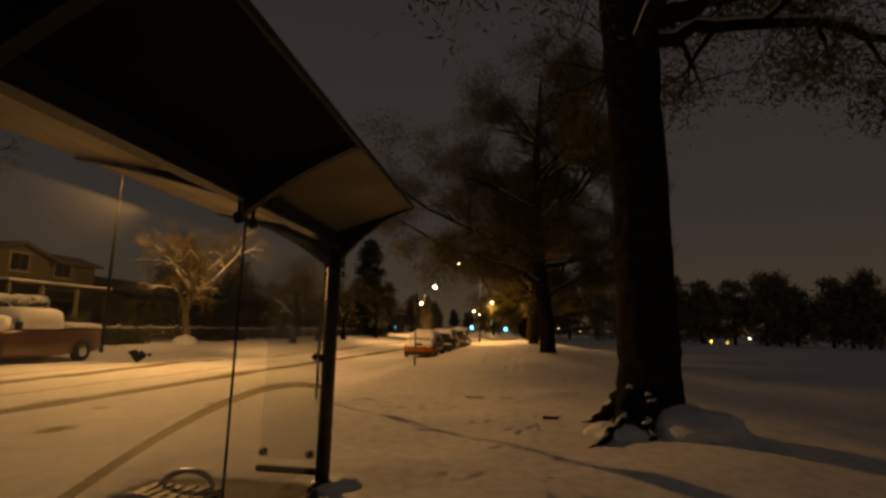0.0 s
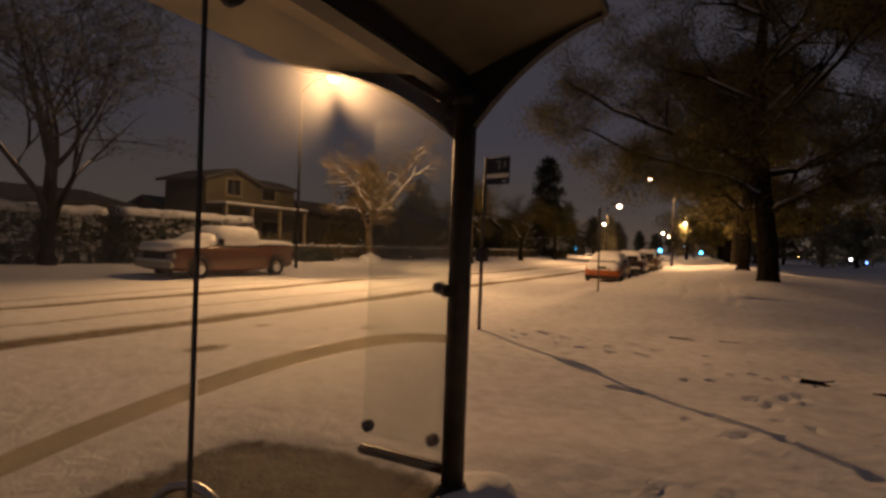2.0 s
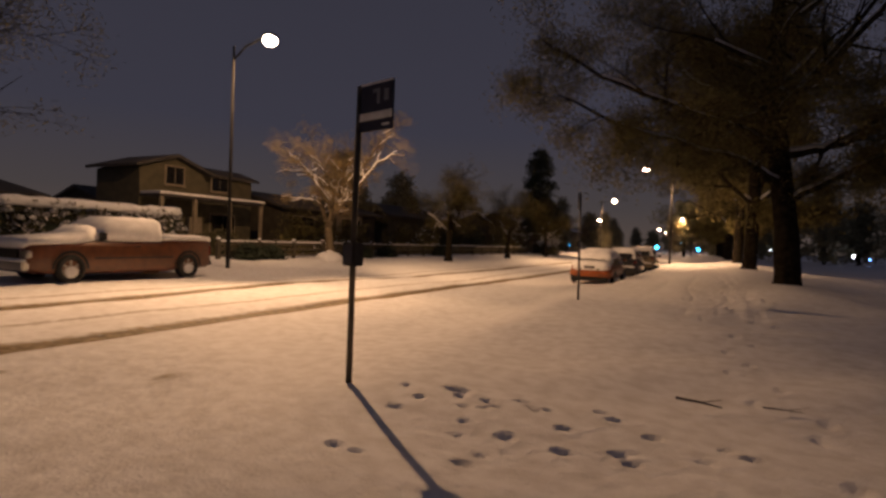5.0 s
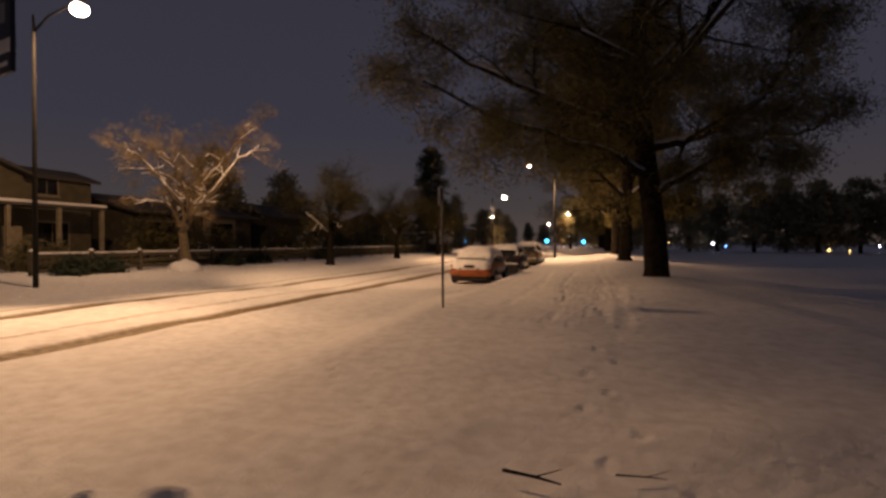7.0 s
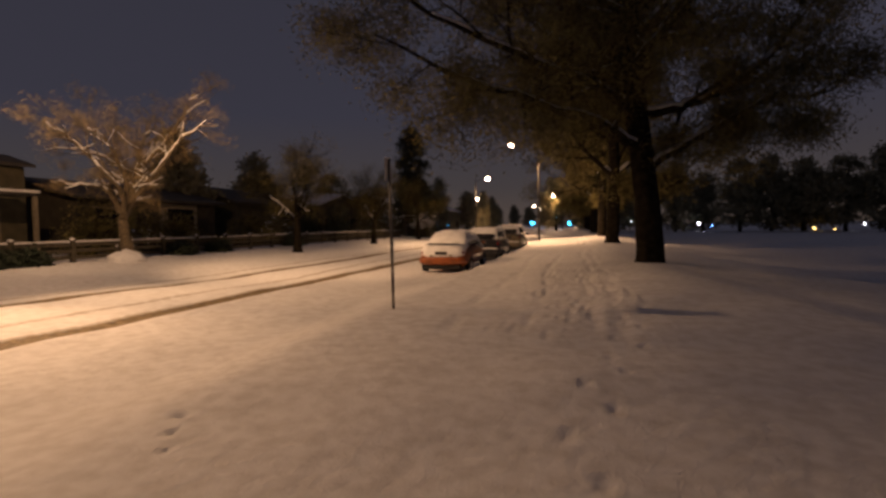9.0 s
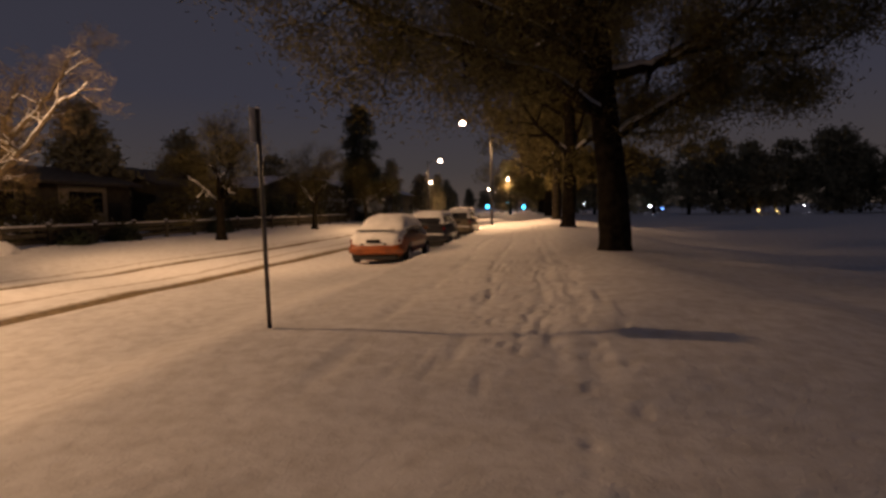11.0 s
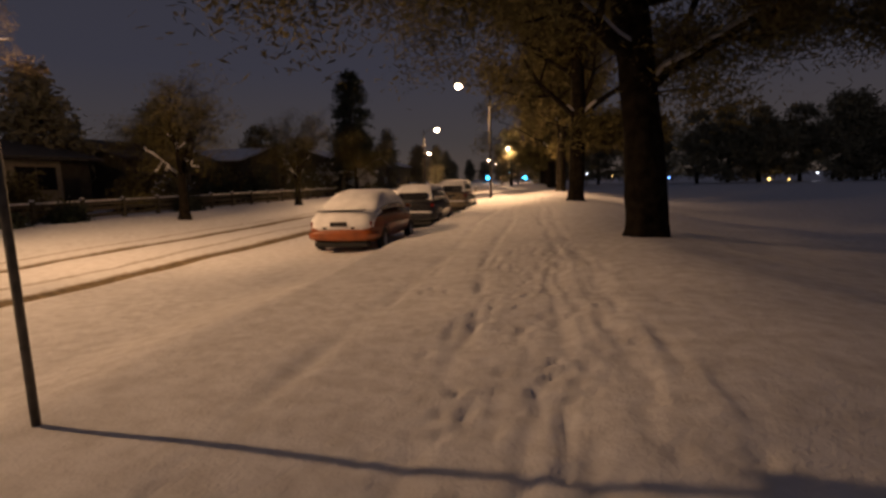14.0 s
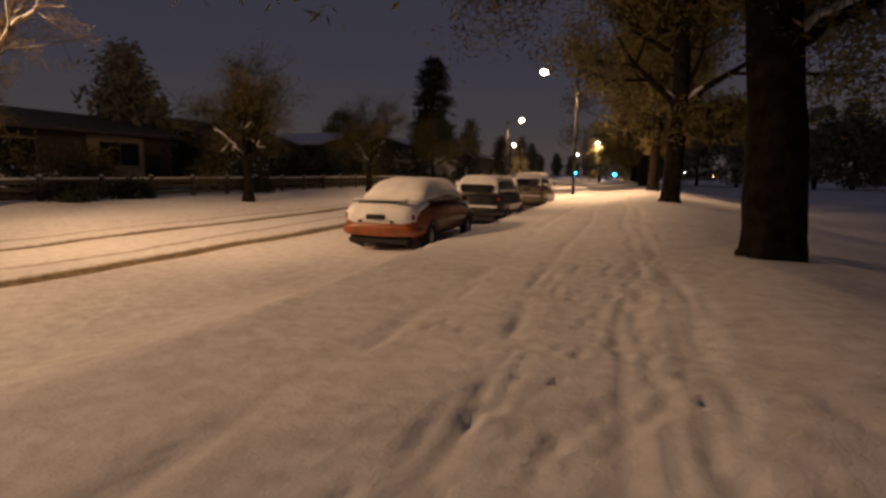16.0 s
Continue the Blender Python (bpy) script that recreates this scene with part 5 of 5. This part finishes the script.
    m = part("mirror", box((0.97, -1.2, 1.25), (1.2, -1.05, 1.5), 0.03), DARK_STEEL, c)
    part("door_handle", box((0.975, 0.05, 1.08), (1.0, 0.22, 1.12), 0.006), DARK_STEEL, c)
    part("sill", box((0.82, -1.5, 0.36), (0.95, 1.4, 0.44), 0.02), DARK_STEEL, c)
    part("side_trim", box((0.975, -1.3, 0.72), (0.995, 1.45, 0.77), 0.006), DARK_STEEL, c)
    return c


pickup((-16.2, 15.25, -0.05)).scale = (1.0, 0.865, 0.95)


def parked_car(at, name, label, paint, L=4.3, W=0.84, H=1.4, deck=0.92, hatch=False, group="cars parked along the kerb"):
    """Tail towards -y."""
    c = thing(name, at, label, "car", group)
    a, b = -L / 2, L / 2
    tail = deck + (0.1 if hatch else 0)
    st = [(a, 0.38, tail - 0.2, W * 0.72, W * 0.66), (a + 0.07, 0.3, tail - 0.1, W * 0.86, W * 0.8), (a + 0.2, 0.24, tail - 0.04, W * 0.95, W * 0.88), (a + 0.5, 0.2, tail, W, W * 0.94), (a + 1.2, 0.17, deck, W, W * 0.96), (b - 1.4, 0.17, deck, W, W * 0.96),
          (b - 0.5, 0.2, deck - 0.14, W, W * 0.92), (b - 0.1, 0.28, deck - 0.26, W * 0.95, W * 0.86), (b, 0.36, deck - 0.36, W * 0.85, W * 0.78)]
    body = part("body", loft(st, body_ring), paint, c, "", True)
    back = a + (0.1 if hatch else 0.62)
    cab = [(back, deck - 0.06, deck + 0.06, W * 0.86, W * 0.8), (back + (0.35 if hatch else 0.75), deck - 0.06, H - 0.05, W * 0.9, W * 0.66), (back + (0.7 if hatch else 1.2), deck - 0.06, H, W * 0.92, W * 0.66),
           (b - 1.75, deck - 0.06, H - 0.02, W * 0.92, W * 0.66), (b - 1.0, deck - 0.06, deck + 0.04, W * 0.88, W * 0.8)]
    part("windows", loft(cab, body_ring), CAR_GLASS, c, "frosted windows", True)
    low = H - 0.14 if hatch else deck + 0.1
    wide = 0.78 if hatch else 0.97
    rs = [(back + 0.02, deck + 0.0, deck + 0.14, W * 0.86, W * 0.74), (back + (0.3 if hatch else 0.7), low - 0.06, H + 0.05, W * (wide - 0.02), W * 0.66), (back + (0.7 if hatch else 1.2), low, H + 0.12, W * wide, W * 0.66),
          (b - 1.75, low, H + 0.11, W * wide, W * 0.66), (b - 1.3, low - 0.1, H - 0.06, W * (wide - 0.02), W * 0.7), (b - 0.95, deck - 0.02, deck + 0.14, W * 0.84, W * 0.74)]
    part("snow", snow_shell(rs, 3, 0.05), SNOW, c, "thick snow on roof and windows", True)
    hs_ = [(b - 1.1, deck - 0.08, deck + 0.12, W * 0.93, W * 0.84), (b - 0.5, deck - 0.2, deck - 0.03, W * 0.92, W * 0.8), (b - 0.05, deck - 0.36, deck - 0.2, W * 0.82, W * 0.7)]
    part("snow", snow_shell(hs_, 6, 0.04), SNOW, c, "snow on the bonnet", True)
    ts = [(a - 0.04, 0.58, tail - 0.08, W * 0.64, W * 0.58), (a + 0.03, 0.56, tail + 0.0, W * 0.82, W * 0.74), (a + 0.14, 0.56, tail + 0.06, W * 0.93, W * 0.82), (a + 0.4, tail - 0.2, tail + 0.09, W * 0.93, W * 0.82), (back + 0.35, deck - 0.05, deck + 0.14, W * 0.92, W * 0.82)]
    if hatch:
        ts = [(a - 0.03, 0.62, 0.7, W * 0.8, W * 0.74), (a + 0.08, 0.62, 0.74, W * 0.86, W * 0.78), (a + 0.14, 0.62, 0.7, W * 0.84, W * 0.78)]
        part("rear_window", box((-W * 0.6, a + 0.02, tail - 0.02), (W * 0.6, a + 0.3, H - 0.2), 0.05), DARK_PANE, c, "dark rear window")
    part("snow", snow_shell(ts, 9, 0.04), SNOW, c, "snow clinging to the tail", True)
    if not hatch:
        sp = part("spoiler", box((-W * 0.66, a + 0.06, tail + 0.08), (W * 0.66, a + 0.2, tail + 0.1), 0.008), BLACK_PAINT, c, "thin dark tail spoiler")
        part("snow", box((-W * 0.65, a + 0.058, tail + 0.103), (W * 0.65, a + 0.21, tail + 0.14), 0.016), SNOW, sp)
    bs = [(a - 0.08, 0.4, 0.6, W * 0.72, W * 0.7), (a - 0.04, 0.35, 0.64, W * 0.84, W * 0.82), (a + 0.1, 0.31, 0.65, W * 0.96, W * 0.94), (a + 0.32, 0.3, 0.64, W * 1.008, W * 0.99), (a + 0.42, 0.34, 0.6, W * 0.98, W * 0.96)]
    part("bumper", loft(bs, body_ring), paint, c, "", True)
    # shadow below the bumper, added as a dark block
    part("bumper_shadow", box((-W * 0.76, a + 0.0, 0.16), (W * 0.76, a + 0.3, 0.33), 0.04), RUBBER, c, "dark block standing for the shadow under the bumper")
    part("number_plate", box((-0.25, a - 0.075, tail - 0.3), (0.2, a - 0.05, tail - 0.19), 0.006), DARK_STEEL, c, "number plate under snow")
    for x in (-0.8, 0.8):
        part("tail_light", box((W * x - 0.05, a + (0.0 if hatch else 0.05), tail - 0.3), (W * x + 0.05, a + 0.14, tail - 0.18), 0.015), TAIL_RED, c, "red tail light")
    for x in (-0.42, 0.36):
        part("snow_gap", box((W * x - 0.05, a - 0.06, tail - 0.37), (W * x + 0.05, a - 0.02, tail - 0.32), 0.006), DARK_STEEL, c, "dark patch where snow has fallen off")
    for y, sd in ((a + 0.85, 1), (b - 0.85, 1), (a + 0.85, -1), (b - 0.85, -1)):
        wheel(c, sd * (W - 0.1), y, 0.31, sd, 0.19)
        arch(c, sd * (W - 0.005), y, 0.31, sd)
    part("mirror", box((W - 0.02, b - 1.55, deck), (W + 0.14, b - 1.43, deck + 0.12), 0.02), paint, c)
    return c


parked_car((-4.58, 31.35, -0.2), "parked_coupe", "orange-red coupe parked at the kerb under thick snow", ORANGE_PAINT, 4.7, 0.97, 1.52, 1.02)
parked_car((-4.2, 37.9, -0.22), "parked_hatchback", "black hatchback parked at the kerb under snow", BLACK_PAINT, 4.4, 0.95, 1.6, 1.06, True)
parked_car((-4.05, 47.2, -0.2), "parked_van", "tan van parked at the kerb with snow on its roof", OLIVE_PAINT, 4.6, 0.9, 1.72, 1.12, True)


# ---- small things and far lights ----
def fallen_branch(at, points, r, label):
    t = thing("fallen_branch", at, label, "branch")
    tube("stem", points, [r, r * 0.8, r * 0.4], BARK, t, sides=7)
    tube("twig", [points[1], tuple(np.array(points[1]) + (0.18, 0.12, 0.02))], [r * 0.5, r * 0.2], BARK, t, sides=5)


fallen_branch((-0.1, 11.1, 0.0), [(-0.2, 0.05, 0.015), (0.02, 0.0, 0.018), (0.2, -0.05, 0.01)], 0.014, "dark fallen branch lying on the snow")
fallen_branch((0.6, 11.3, 0.0), [(-0.15, 0.0, 0.008), (0.05, 0.02, 0.01), (0.18, 0.03, 0.006)], 0.006, "thin fallen twig lying on the snow")
fallen_branch((1.35, 8.6, 0.02), [(-0.1, 0.05, 0.02), (0.05, 0.0, 0.03), (0.16, -0.06, 0.015)], 0.03, "short piece of broken branch on the snow")


def far_light(at, r, material, label):
    ob = part("far_light", ball(r, (0, 0, 0), 1, 10), material, None, "", True)
    ob.matrix_world = pose(*at)
    return tagged(ob, label, "light", "far lights")


# ---- far lights ----
for fx, fy, fz, fr_, fm in ((25.5, 130, 1.4, 0.24, WHITE_LIGHT), (28.0, 130, 0.9, 0.18, BLUE_LIGHT), (17.0, 131, 1.6, 0.1, AMBER_LIGHT), (12.0, 131, 2.2, 0.1, WHITE_LIGHT), (46.0, 128, 0.2, 0.24, AMBER_LIGHT),
                            (49.5, 128, 0.0, 0.15, AMBER_LIGHT), (53.5, 126, 1.0, 0.18, WHITE_LIGHT), (59.0, 126, 0.7, 0.2, BLUE_LIGHT), (68.5, 122, 1.0, 0.15, WHITE_LIGHT), (76.0, 118, 0.8, 0.15, BLUE_LIGHT)):
    far_light((fx, fy, fz), fr_, fm, {WHITE_LIGHT: "white light far across the field", BLUE_LIGHT: "blue light far across the field", AMBER_LIGHT: "amber light far across the field"}[fm])
